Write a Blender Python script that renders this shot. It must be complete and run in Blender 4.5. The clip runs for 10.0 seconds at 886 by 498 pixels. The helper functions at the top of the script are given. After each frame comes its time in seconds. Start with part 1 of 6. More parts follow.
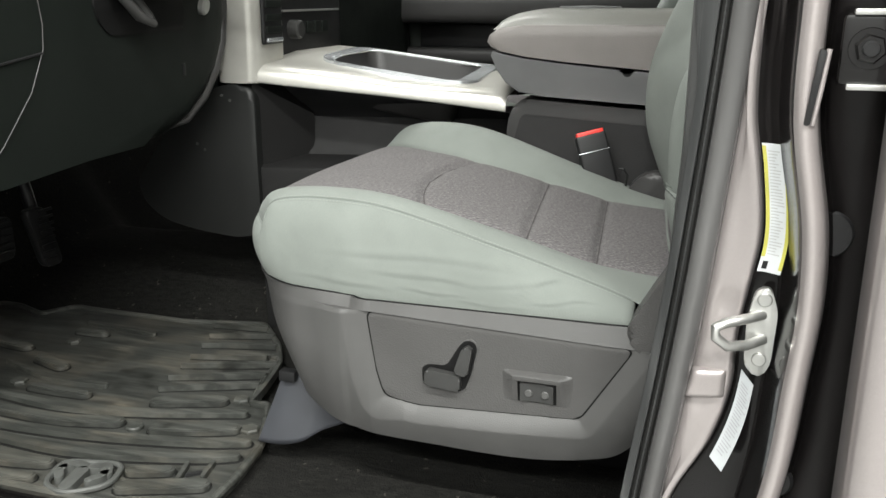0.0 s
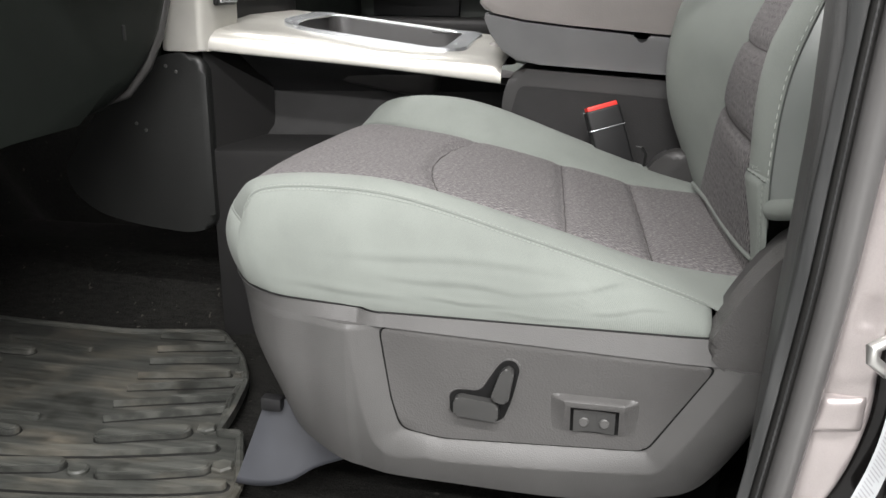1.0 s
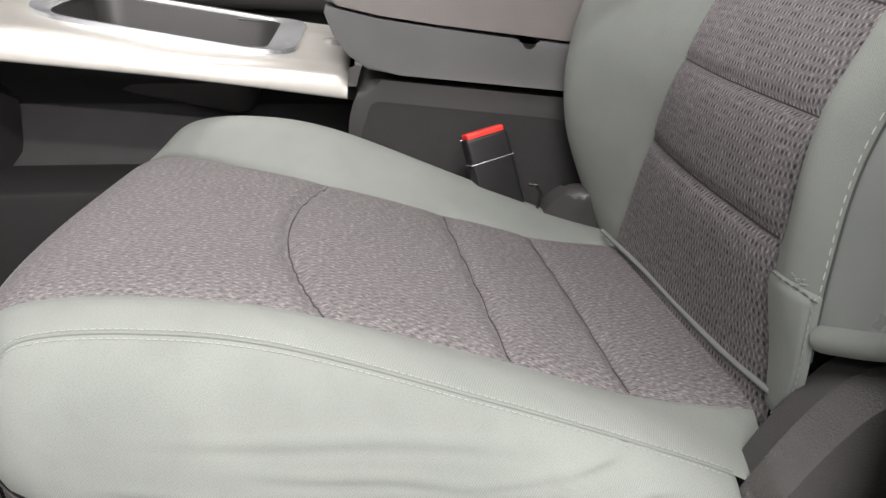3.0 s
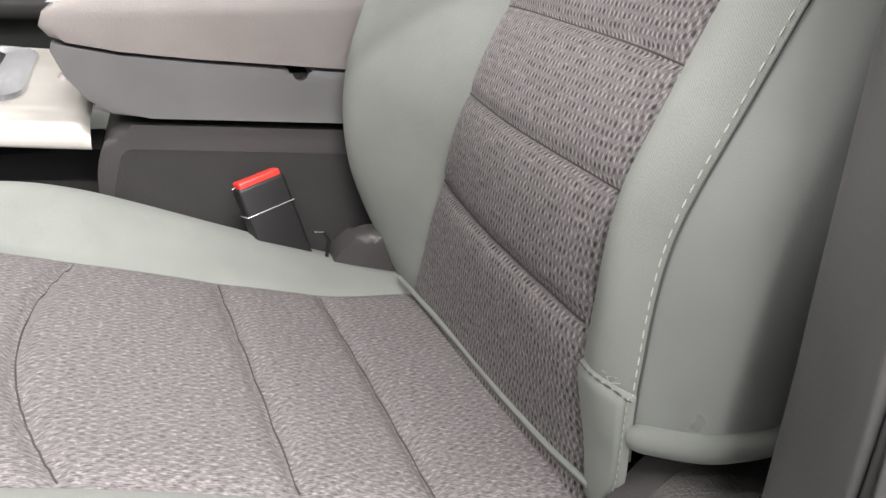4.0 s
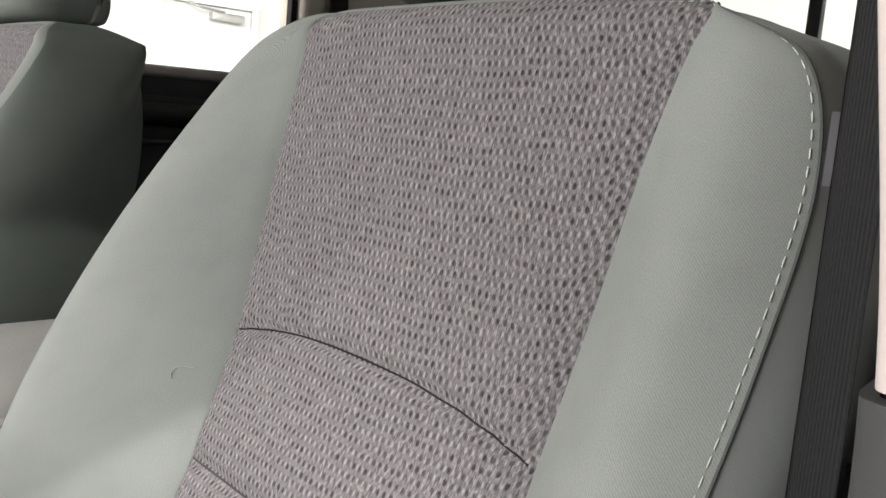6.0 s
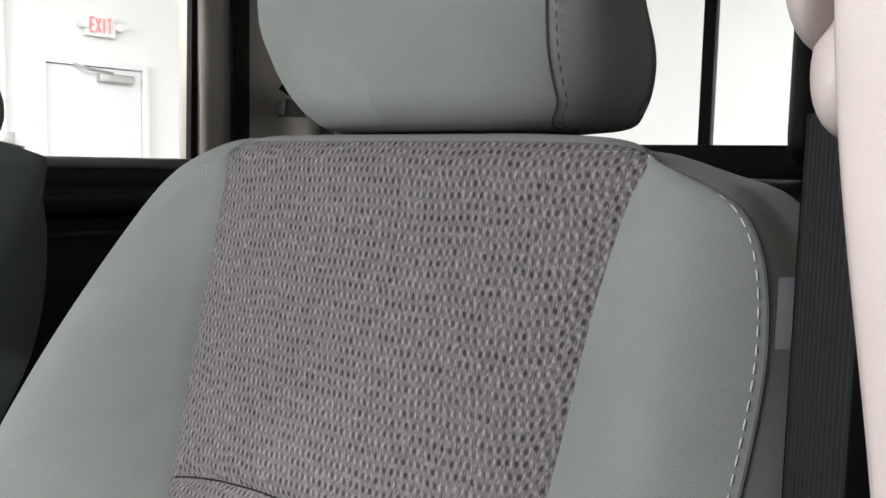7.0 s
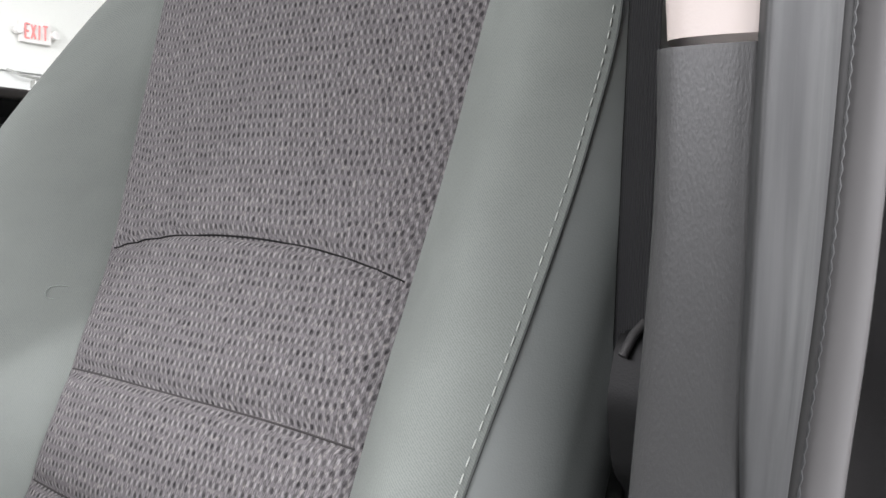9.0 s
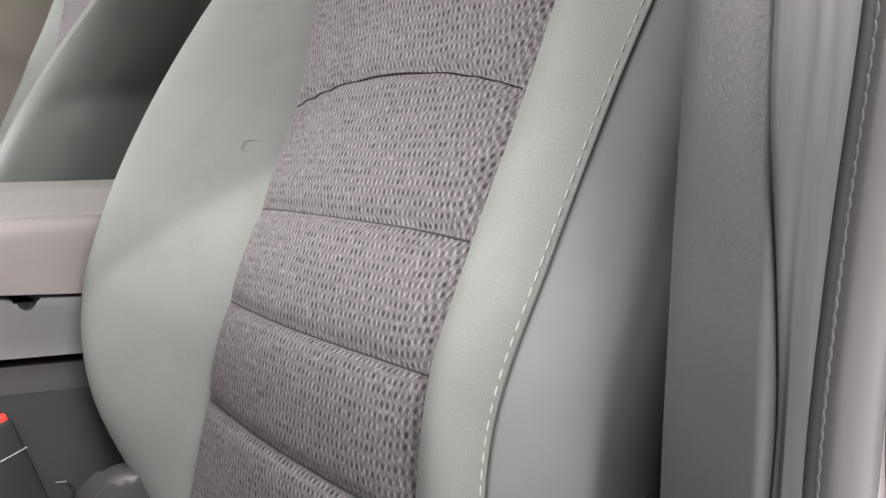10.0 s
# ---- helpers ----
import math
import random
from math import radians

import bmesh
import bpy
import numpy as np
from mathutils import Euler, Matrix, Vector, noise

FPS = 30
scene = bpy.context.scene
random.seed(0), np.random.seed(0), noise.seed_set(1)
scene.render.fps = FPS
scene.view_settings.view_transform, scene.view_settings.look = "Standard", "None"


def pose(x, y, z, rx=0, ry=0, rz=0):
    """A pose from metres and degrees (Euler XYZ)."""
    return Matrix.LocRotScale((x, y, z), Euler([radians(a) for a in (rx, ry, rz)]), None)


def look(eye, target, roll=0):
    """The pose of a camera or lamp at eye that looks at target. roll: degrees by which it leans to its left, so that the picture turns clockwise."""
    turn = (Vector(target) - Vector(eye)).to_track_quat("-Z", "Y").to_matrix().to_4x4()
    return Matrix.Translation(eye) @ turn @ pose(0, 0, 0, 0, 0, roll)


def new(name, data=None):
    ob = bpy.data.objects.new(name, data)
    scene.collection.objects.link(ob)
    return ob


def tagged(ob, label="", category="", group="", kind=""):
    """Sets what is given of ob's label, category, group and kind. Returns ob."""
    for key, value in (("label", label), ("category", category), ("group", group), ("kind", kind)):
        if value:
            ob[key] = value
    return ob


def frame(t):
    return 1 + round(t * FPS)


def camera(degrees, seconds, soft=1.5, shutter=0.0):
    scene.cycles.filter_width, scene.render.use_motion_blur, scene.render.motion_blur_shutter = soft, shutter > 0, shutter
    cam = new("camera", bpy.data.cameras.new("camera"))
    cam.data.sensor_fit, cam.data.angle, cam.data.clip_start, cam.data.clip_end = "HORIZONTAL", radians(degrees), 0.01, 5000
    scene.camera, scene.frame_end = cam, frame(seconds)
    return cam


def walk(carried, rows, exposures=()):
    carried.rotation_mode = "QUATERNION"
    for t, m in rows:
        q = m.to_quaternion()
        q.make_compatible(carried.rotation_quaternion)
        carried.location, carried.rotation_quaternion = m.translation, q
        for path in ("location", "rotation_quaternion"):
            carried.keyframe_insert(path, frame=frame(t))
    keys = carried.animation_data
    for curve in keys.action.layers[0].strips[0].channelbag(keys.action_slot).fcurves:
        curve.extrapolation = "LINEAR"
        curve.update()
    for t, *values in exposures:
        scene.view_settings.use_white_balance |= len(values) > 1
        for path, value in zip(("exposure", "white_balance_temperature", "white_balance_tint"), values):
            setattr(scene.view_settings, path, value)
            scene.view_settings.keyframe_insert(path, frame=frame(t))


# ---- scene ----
cam = camera(54.2, 10.0)
PATH = [
    (0, (0.548, -1.16, 0.634), (-0.032, 0.67, 0.073), -0.0),
    (0.5, (0.454, -1.113, 0.624), (-0.038, 0.735, 0.038), 0.1),
    (1, (0.39, -1.009, 0.597), (-0.005, 0.857, -0.005), 0.4),
    (1.5, (0.349, -0.929, 0.587), (0.057, 0.95, -0.033), 0.2),
    (2, (0.327, -0.871, 0.609), (0.145, 1.014, -0.035), 0.6),
    (2.2, (0.316, -0.838, 0.618), (0.172, 1.046, -0.039), 0.7),
    (3.3, (0.237, -0.652, 0.635), (0.49, 1.198, -0.079), 3.0),
    (3.5, (0.25, -0.631, 0.651), (0.572, 1.199, -0.088), 2.3),
    (4, (0.285, -0.586, 0.675), (0.848, 1.188, -0.06), 2.6),
    (4.5, (0.314, -0.532, 0.702), (1.102, 1.181, 0.036), 3.6),
    (5, (0.314, -0.508, 0.747), (1.308, 1.147, 0.227), 3.8),
    (5.5, (0.275, -0.465, 0.803), (1.491, 1.068, 0.388), 4.9),
    (6, (0.284, -0.423, 0.855), (1.62, 1.034, 0.554), 4.5),
    (6.2, (0.28, -0.41, 0.879), (1.667, 0.999, 0.578), 3.7),
    (7.3, (0.276, -0.394, 0.915), (1.794, 0.898, 0.752), 1.3),
    (7.5, (0.267, -0.408, 0.897), (1.805, 0.862, 0.744), 1.6),
    (8, (0.248, -0.426, 0.837), (1.813, 0.812, 0.702), 1.8),
    (8.5, (0.236, -0.437, 0.786), (1.814, 0.785, 0.661), 2.0),
    (9, (0.226, -0.467, 0.733), (1.81, 0.748, 0.615), 2.0),
    (9.5, (0.247, -0.498, 0.699), (1.672, 0.899, 0.554), 1.8),
    (10, (0.265, -0.543, 0.653), (1.42, 1.072, 0.409), -0.3),
]
EXPOSURES = [
    (0.0, -0.18, 6680, 5.0),
    (1.0, -0.10, 6660, 10.5),
    (2.0, -0.11, 6680, 13.0),
    (3.5, 0.19, 6800, 15.0),
    (4.0, 0.50, 6800, 14.8),
    (4.5, 0.62, 6800, 14.5),
    (5.5, 0.66, 6800, 13.0),
    (6.2, 0.52, 6680, 13.5),
    (7.5, 0.22, 6320, 13.0),
    (9.0, 0.30, 6380, 14.0),
    (9.5, 0.56, 6560, 15.5),
    (10.0, 0.66, 6700, 17.0),
]
walk(cam, [(t, look(eye, target, roll)) for t, eye, target, roll in PATH], EXPOSURES)

# world and lights: a white sales hall, rows of ceiling tubes and added fill
world = bpy.data.worlds.new("hall_air")
scene.world = world
world.use_nodes = True
world.node_tree.nodes["Background"].inputs[0].default_value = (0.95, 0.97, 1.0, 1)
world.node_tree.nodes["Background"].inputs[1].default_value = 0.012


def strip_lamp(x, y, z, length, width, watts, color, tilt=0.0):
    data = bpy.data.lights.new("tube_or_fill_lamp", "AREA")
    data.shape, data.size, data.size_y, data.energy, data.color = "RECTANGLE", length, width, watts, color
    ob = new("tube_or_fill_lamp", data)
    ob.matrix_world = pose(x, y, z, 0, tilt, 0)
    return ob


FILL_TILT = -72  # the added front fill lamp faces the windscreen
LAMP_WHITE = (0.99, 0.99, 1.0)
strip_lamp(1.9, -2.75, 4.0, 5.4, 0.09, 680, LAMP_WHITE)
# outer row, added to brighten the armrest side and upper bolster
strip_lamp(1.2, -5.3, 4.0, 6.4, 0.20, 860, LAMP_WHITE)
strip_lamp(0.6, 0.8, 4.0, 7.0, 0.30, 320, LAMP_WHITE)
strip_lamp(0.6, 4.2, 4.0, 7.0, 0.30, 80, LAMP_WHITE)
# unseen lamp added in front to fill the backrest through the windscreen
strip_lamp(-5.4, 2.1, 3.0, 0.7, 4.6, 540, LAMP_WHITE, FILL_TILT)


# ---------------------------------------------------------------- materials


class Mat:
    """A small builder for node materials."""

    def __init__(self, name, color, rough=0.5, metal=0.0, spec=0.5):
        self.m = bpy.data.materials.new(name)
        self.m.use_nodes = True
        self.t = self.m.node_tree
        self.b = self.t.nodes["Principled BSDF"]
        self.set("Base Color", (*color, 1))
        self.set("Roughness", rough)
        self.set("Metallic", metal)
        self.set("Specular IOR Level", spec)
        self.color, self.heights = color, []

    def set(self, key, value):
        self.b.inputs[key].default_value = value
        return self

    def node(self, kind, **inputs):
        n = self.t.nodes.new(kind)
        for k, v in inputs.items():
            n.inputs[int(k[1:]) if k[0] == "i" and k[1:].isdigit() else k.replace("_", " ")].default_value = v
        return n

    def link(self, a, b):
        self.t.links.new(a, b)

    def coords(self, kind="Object", scale=(1, 1, 1)):
        c = self.node("ShaderNodeTexCoord")
        mp = self.node("ShaderNodeMapping")
        mp.inputs["Scale"].default_value = scale
        self.link(c.outputs[kind], mp.inputs["Vector"])
        return mp.outputs["Vector"]

    def noise(self, scale, detail=3.0, stretch=(1, 1, 1), kind="Object"):
        n = self.node("ShaderNodeTexNoise", Scale=scale, Detail=detail)
        self.link(self.coords(kind, stretch), n.inputs["Vector"])
        return n.outputs["Fac"]

    def math(self, op, a, b=0.0, clamp=False):
        n = self.node("ShaderNodeMath")
        n.operation, n.use_clamp = op, clamp
        for i, v in enumerate((a, b)):
            if isinstance(v, (int, float)):
                n.inputs[i].default_value = v
            else:
                self.link(v, n.inputs[i])
        return n.outputs[0]

    def ramp(self, fac, stops):
        n = self.node("ShaderNodeValToRGB")
        el = n.color_ramp.elements
        while len(el) < len(stops):
            el.new(0.5)
        for e, (p, c) in zip(el, stops):
            e.position, e.color = p, (*c, 1)
        self.link(fac, n.inputs["Fac"])
        return n.outputs["Color"]

    def mix(self, fac, a, b):
        n = self.node("ShaderNodeMix")
        n.data_type = "RGBA"
        for i, v in ((0, fac), (6, a), (7, b)):
            if isinstance(v, (int, float)):
                n.inputs[i].default_value = v
            elif isinstance(v, tuple):
                n.inputs[i].default_value = (*v, 1)
            else:
                self.link(v, n.inputs[i])
        return n.outputs[2]

    def paint(self, color):
        self.link(color, self.b.inputs["Base Color"])
        return self

    def roughen(self, fac, low, high):
        n = self.node("ShaderNodeMapRange")
        n.inputs["To Min"].default_value, n.inputs["To Max"].default_value = low, high
        self.link(fac, n.inputs["Value"])
        self.link(n.outputs[0], self.b.inputs["Roughness"])
        return self

    def bump(self, height, distance, strength=1.0):
        n = self.node("ShaderNodeBump", Strength=strength, Distance=distance)
        self.link(height, n.inputs["Height"])
        if self.heights:
            self.link(self.heights[-1], n.inputs["Normal"])
        self.heights.append(n.outputs["Normal"])
        self.link(n.outputs["Normal"], self.b.inputs["Normal"])
        return self

    def mottle(self, scale, amount, kind="Object", stretch=(1, 1, 1)):
        f = self.noise(scale, 4.0, stretch, kind)
        lo = tuple(c * (1 - amount) for c in self.color)
        hi = tuple(min(1, c * (1 + amount)) for c in self.color)
        return self.paint(self.ramp(f, [(0.3, lo), (0.7, hi)]))


def plastic(name, color, rough, grain=900.0, depth=0.00025, spec=0.4):
    m = Mat(name, color, rough, 0.0, spec)
    m.mottle(14, 0.07)
    g = m.node("ShaderNodeTexVoronoi", Scale=grain)
    m.link(m.coords(), g.inputs["Vector"])
    m.bump(g.outputs["Distance"], depth, 0.6)
    m.roughen(m.noise(30, 3), rough - 0.06, rough + 0.08)
    return m.m


def twill(name, color):
    """Plain grey-green seat cloth: a fine diagonal weave, laid out in metres."""
    m = Mat(name, color, 0.85, 0.0, 0.22)
    m.set("Sheen Weight", 0.04).set("Sheen Roughness", 0.5)
    w = m.node("ShaderNodeTexWave", Scale=400.0, Distortion=2.5, Detail=2.0)
    w.wave_type, w.bands_direction = "BANDS", "DIAGONAL"
    m.link(m.coords("UV"), w.inputs["Vector"])
    fine = m.noise(900, 2, (1, 1, 1), "UV")
    both = m.math("ADD", m.math("MULTIPLY", w.outputs["Fac"], 0.5), fine)
    big = m.noise(7, 4, (1, 1, 1), "UV")
    soil = m.noise(38, 5, (1, 1, 1), "UV")
    lo, hi = tuple(c * 0.88 for c in color), tuple(c * 1.09 for c in color)
    base = m.ramp(big, [(0.32, lo), (0.7, hi)])
    base = m.mix(m.math("MULTIPLY", m.math("SUBTRACT", soil, 0.5, True), 0.9), base, tuple(c * 0.72 for c in color))
    thread = m.ramp(both, [(0.35, (0.84, 0.84, 0.84)), (1.05, (1.12, 1.12, 1.12))])
    n = m.node("ShaderNodeMix")
    n.data_type, n.blend_type = "RGBA", "MULTIPLY"
    n.inputs[0].default_value = 1.0
    m.link(base, n.inputs[6]), m.link(thread, n.inputs[7])
    m.paint(n.outputs[2])
    m.bump(both, 0.00016, 0.22)
    return m.m


def dotted_cloth(name, pitch_u=0.0053, pitch_v=0.0067, dots=1.0, tone=1.0):
    """Woven insert cloth: rows of dark and pale oval stitches on a fine slanted weave, laid out in metres."""
    m = Mat(name, (0.12, 0.11, 0.11), 0.9, 0.0, 0.15)
    m.set("Sheen Weight", 0.02).set("Sheen Roughness", 0.45)
    uv = m.node("ShaderNodeSeparateXYZ")
    wob = m.node("ShaderNodeTexNoise", Scale=170.0, Detail=2.0)
    c = m.coords("UV")
    m.link(c, wob.inputs["Vector"])
    add = m.node("ShaderNodeVectorMath")
    add.operation = "MULTIPLY_ADD"
    m.link(wob.outputs["Color"], add.inputs[0])
    add.inputs[1].default_value = (0.0008, 0.0007, 0)
    m.link(c, add.inputs[2])
    m.link(add.outputs[0], uv.inputs[0])
    v = m.math("DIVIDE", uv.outputs["Y"], pitch_v)
    row = m.math("FLOOR", v)
    drift = m.math("FRACT", m.math("MULTIPLY", m.math("SINE", m.math("MULTIPLY", row, 12.9898)), 43.7))
    u = m.math("ADD", m.math("DIVIDE", uv.outputs["X"], pitch_u), drift)
    du = m.math("SUBTRACT", m.math("FRACT", u), 0.5)
    dv = m.math("SUBTRACT", m.math("FRACT", v), 0.5)
    slant = m.math("ADD", du, m.math("MULTIPLY", dv, 0.12))

    def oval(x, ku, kv):
        d = m.math("ADD", m.math("POWER", m.math("MULTIPLY", x, ku), 2), m.math("POWER", m.math("MULTIPLY", dv, kv), 2))
        return m.math("MULTIPLY", m.math("SUBTRACT", 1.0, d, True), 1.25, True)

    hole = oval(slant, 3.1, 2.7)
    thr = oval(m.math("SUBTRACT", m.math("ABSOLUTE", slant), 0.5), 4.6, 2.9)
    comb = m.node("ShaderNodeCombineXYZ")
    m.link(m.math("FLOOR", u), comb.inputs[0]), m.link(row, comb.inputs[1])
    cell = m.node("ShaderNodeTexWhiteNoise")
    cell.noise_dimensions = "2D"
    m.link(comb.outputs[0], cell.inputs["Vector"])
    patch = m.noise(16, 4, (1, 1, 1), "UV")
    vary = m.math("MULTIPLY", m.math("ADD", m.math("MULTIPLY", cell.outputs["Value"], 0.55), 0.32), dots)
    pale = m.math("MULTIPLY", m.math("ADD", m.math("MULTIPLY", m.math("SUBTRACT", 1.0, cell.outputs["Value"]), 0.6), m.math("MULTIPLY", patch, 0.5)), 0.48 * dots + 0.12)
    # slanted fine threads
    turn = m.node("ShaderNodeMapping")
    turn.inputs["Rotation"].default_value = (0, 0, 0.75)
    turn.inputs["Scale"].default_value = (1.0, 0.16, 1.0)
    m.link(c, turn.inputs["Vector"])
    fn = m.node("ShaderNodeTexNoise", Scale=1300.0, Detail=3.0)
    m.link(turn.outputs[0], fn.inputs["Vector"])
    fine = fn.outputs["Fac"]
    pale = m.math("MULTIPLY", pale, m.math("ADD", m.math("MULTIPLY", fine, 1.9), -0.05, True))
    vary = m.math("MULTIPLY", vary, m.math("ADD", m.math("MULTIPLY", m.noise(800, 2, (1, 0.5, 1), "UV"), 1.5), 0.3))
    fleck = m.noise(420, 3, (1, 0.5, 1), "UV")
    base = m.ramp(fine, [(0.30, (0.050, 0.0465, 0.048)), (0.70, (0.245, 0.232, 0.236))])
    base = m.mix(m.math("MULTIPLY", patch, 0.45), base, (0.090, 0.083, 0.083))
    base = m.mix(m.math("MULTIPLY", m.math("MULTIPLY", m.math("SUBTRACT", fleck, 0.55, True), 7.0, True), 0.65), base, (0.30, 0.28, 0.265))
    base = m.mix(m.math("MULTIPLY", thr, pale), base, (0.40, 0.382, 0.386))
    full = m.mix(m.math("MULTIPLY", hole, vary), base, (0.020, 0.0185, 0.019))
    tint = m.node("ShaderNodeMix")
    tint.data_type, tint.blend_type = "RGBA", "MULTIPLY"
    tint.inputs[0].default_value, tint.inputs[7].default_value = 1.0, (tone, tone, tone, 1)
    m.link(full, tint.inputs[6])
    m.paint(tint.outputs[2])
    m.bump(m.math("SUBTRACT", m.math("MULTIPLY", thr, pale), m.math("MULTIPLY", hole, vary)), 0.0003, 0.4)
    m.bump(fine, 0.0004, 0.5)
    return m.m


def carpet(name, color):
    m = Mat(name, color, 0.95, 0.0, 0.15)
    f = m.noise(420, 3)
    p = m.noise(9, 5)
    lint = m.noise(90, 6)
    tuft = m.noise(130, 4, (0.4, 1.6, 1))
    pile = m.math("ADD", m.math("MULTIPLY", f, 0.6), m.math("MULTIPLY", tuft, 0.4))
    base = m.ramp(pile, [(0.36, tuple(c * 0.25 for c in color)), (0.66, tuple(c * 2.3 for c in color))])
    base = m.mix(m.math("MULTIPLY", p, 0.5), base, tuple(c * 0.5 for c in color))
    base = m.mix(m.math("MULTIPLY", m.math("GREATER_THAN", lint, 0.69), 0.25), base, (0.16, 0.15, 0.13))
    m.paint(base)
    m.bump(pile, 0.004, 1.0)
    return m.m


def rubber_mat(name, tone=1.0):
    m = Mat(name, (0.03, 0.031, 0.028), 0.5, 0.0, 0.4)
    dirt = m.noise(9, 9, (1, 1.8, 1))
    dust = m.noise(45, 5, (0.5, 1.5, 1))
    f = m.math("MULTIPLY", m.math("SUBTRACT", dirt, 0.46, True), 2.6, True)
    f = m.math("MULTIPLY", m.math("MULTIPLY", f, m.math("POWER", dust, 2.4)), 1.7, True)
    scrape = m.noise(55, 6, (0.12, 2.2, 1))
    worn = m.ramp(scrape, [(0.40, tuple(tone * c for c in (0.034, 0.036, 0.032))), (0.66, tuple(tone * c for c in (0.080, 0.082, 0.074)))])
    wet = m.math("MULTIPLY", m.math("SUBTRACT", m.noise(14, 3), 0.60, True), 9.0, True)
    worn = m.mix(wet, worn, tuple(tone * c for c in (0.016, 0.017, 0.014)))
    m.paint(m.mix(f, worn, (0.20, 0.175, 0.135)))
    m.roughen(dust, 0.35, 0.7)
    m.bump(dust, 0.0006, 0.5)
    return m.m


def car_paint(name, color):
    m = Mat(name, color, 0.32, 0.55, 0.5)
    m.set("Coat Weight", 0.8).set("Coat Roughness", 0.04)
    f = m.noise(3500, 1)
    m.paint(m.ramp(f, [(0.3, tuple(c * 0.8 for c in color)), (0.7, tuple(c * 1.15 for c in color))]))
    m.bump(m.noise(160, 2), 0.00012, 0.4)
    return m.m


def webbing(name):
    m = Mat(name, (0.012, 0.012, 0.013), 0.7, 0.0, 0.3)
    w = m.node("ShaderNodeTexWave", Scale=90.0, Distortion=0.2)
    w.bands_direction = "X"
    m.link(m.coords("UV"), w.inputs["Vector"])
    m.paint(m.ramp(w.outputs["Fac"], [(0.2, (0.002, 0.002, 0.0025)), (0.8, (0.008, 0.008, 0.0085))]))
    m.bump(w.outputs["Fac"], 0.0006, 0.8)
    return m.m


def wall_paint(name, color, rough=0.8):
    m = Mat(name, color, rough)
    m.mottle(1.3, 0.025)
    m.bump(m.noise(120, 3), 0.0006, 0.3)
    return m.m


def plain(name, color, rough=0.5, metal=0.0, spec=0.5, speck=40.0):
    m = Mat(name, color, rough, metal, spec)
    m.mottle(speck, 0.08)
    m.roughen(m.noise(speck * 2, 3), max(0.02, rough - 0.05), min(1, rough + 0.08))
    return m.m


def clear_glass(name):
    m = Mat(name, (0.96, 0.99, 0.97), 0.0)
    m.set("Transmission Weight", 1.0).set("IOR", 1.02)
    return m.m


M_TWILL = twill("grey_green_cloth", (0.157, 0.171, 0.157))
M_INSERT = dotted_cloth("dotted_cloth", tone=0.79)
M_CUSHION = dotted_cloth("worn_dotted_cloth", 0.0057, 0.0064, 0.34, 0.77)
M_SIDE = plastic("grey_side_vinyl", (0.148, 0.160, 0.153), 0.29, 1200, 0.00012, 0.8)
# side vinyl with the deep shade between the seats put into its colour
M_INNERSIDE = plastic("shaded_side_vinyl", (0.066, 0.078, 0.068), 0.5, 1200, 0.00012, 0.35)
M_PLEAT = plain("pleat_crease_dark", (0.030, 0.027, 0.026), 0.9)
M_SEAM = plain("dark_seam_thread", (0.045, 0.050, 0.046), 0.85)
M_THREAD = plain("pale_thread", (0.36, 0.38, 0.35), 0.8)
M_THREAD2 = plain("grey_thread", (0.205, 0.225, 0.206), 0.8)
M_SHIELD = plastic("grey_grained_plastic", (0.068, 0.067, 0.0655), 0.42, 900, 0.00022)
M_PANEL = plastic("switch_panel_plastic", (0.064, 0.0625, 0.061), 0.42, 520, 0.00045)
M_RECLINER = plastic("dark_grained_cover_plastic", (0.056, 0.0545, 0.053), 0.40, 560, 0.0007)
# console plastic made darker: the shade under the deck is in its colour
M_RECESS = plastic("console_recess_shade", (0.0085, 0.0083, 0.0082), 0.6, 900, 0.0002, 0.25)
M_COVER = plastic("recliner_cover_plastic", (0.038, 0.037, 0.0365), 0.40, 700, 0.0003)
M_BLACKISH = plastic("dark_switch_plastic", (0.034, 0.034, 0.033), 0.32, 1200, 0.0001)
M_BLACK = plastic("black_plastic", (0.013, 0.013, 0.0135), 0.42, 1200, 0.0001, 0.3)
M_DASH = plastic("dash_plastic", (0.0075, 0.0096, 0.0081), 0.55, 800, 0.00025, 0.16)
M_CONSOLE = plastic("console_plastic", (0.030, 0.0292, 0.0288), 0.5)
M_LIDSIDE = plastic("armrest_side_vinyl", (0.24, 0.222, 0.212), 0.42, 500)
M_LIDTOP = plastic("armrest_top_vinyl", (0.225, 0.224, 0.208), 0.34, 420, 0.0003, 0.8)
M_BIN = plastic("armrest_bin_plastic", (0.15, 0.152, 0.153), 0.5)
M_INSET = plastic("console_inset_felt", (0.020, 0.0195, 0.0195), 0.85, 500, 0.0004)
M_SILVER = plain("silver_painted_plastic", (0.54, 0.53, 0.49), 0.34, 0.5, 0.5, 20)
M_CHROME = plain("brushed_chrome", (0.86, 0.89, 0.92), 0.22, 0.8, 0.5, 6)
M_STEEL = plain("galvanised_steel", (0.55, 0.55, 0.53), 0.38, 0.9, 0.5, 90)
M_CARPET = carpet("black_carpet", (0.009, 0.0088, 0.0078))
M_MAT = rubber_mat("floor_mat_rubber", 0.56)
# lighter copy for raised parts: relief light put into the tone
M_MATTOP = rubber_mat("raised_lit_mat_rubber", 0.74)
# near black: paints shade round the mat ribs, also blackens the seal groove
M_GROOVE = plain("groove_black_and_shade", (0.006, 0.006, 0.0055), 0.6, 0.0, 0.3, 60)
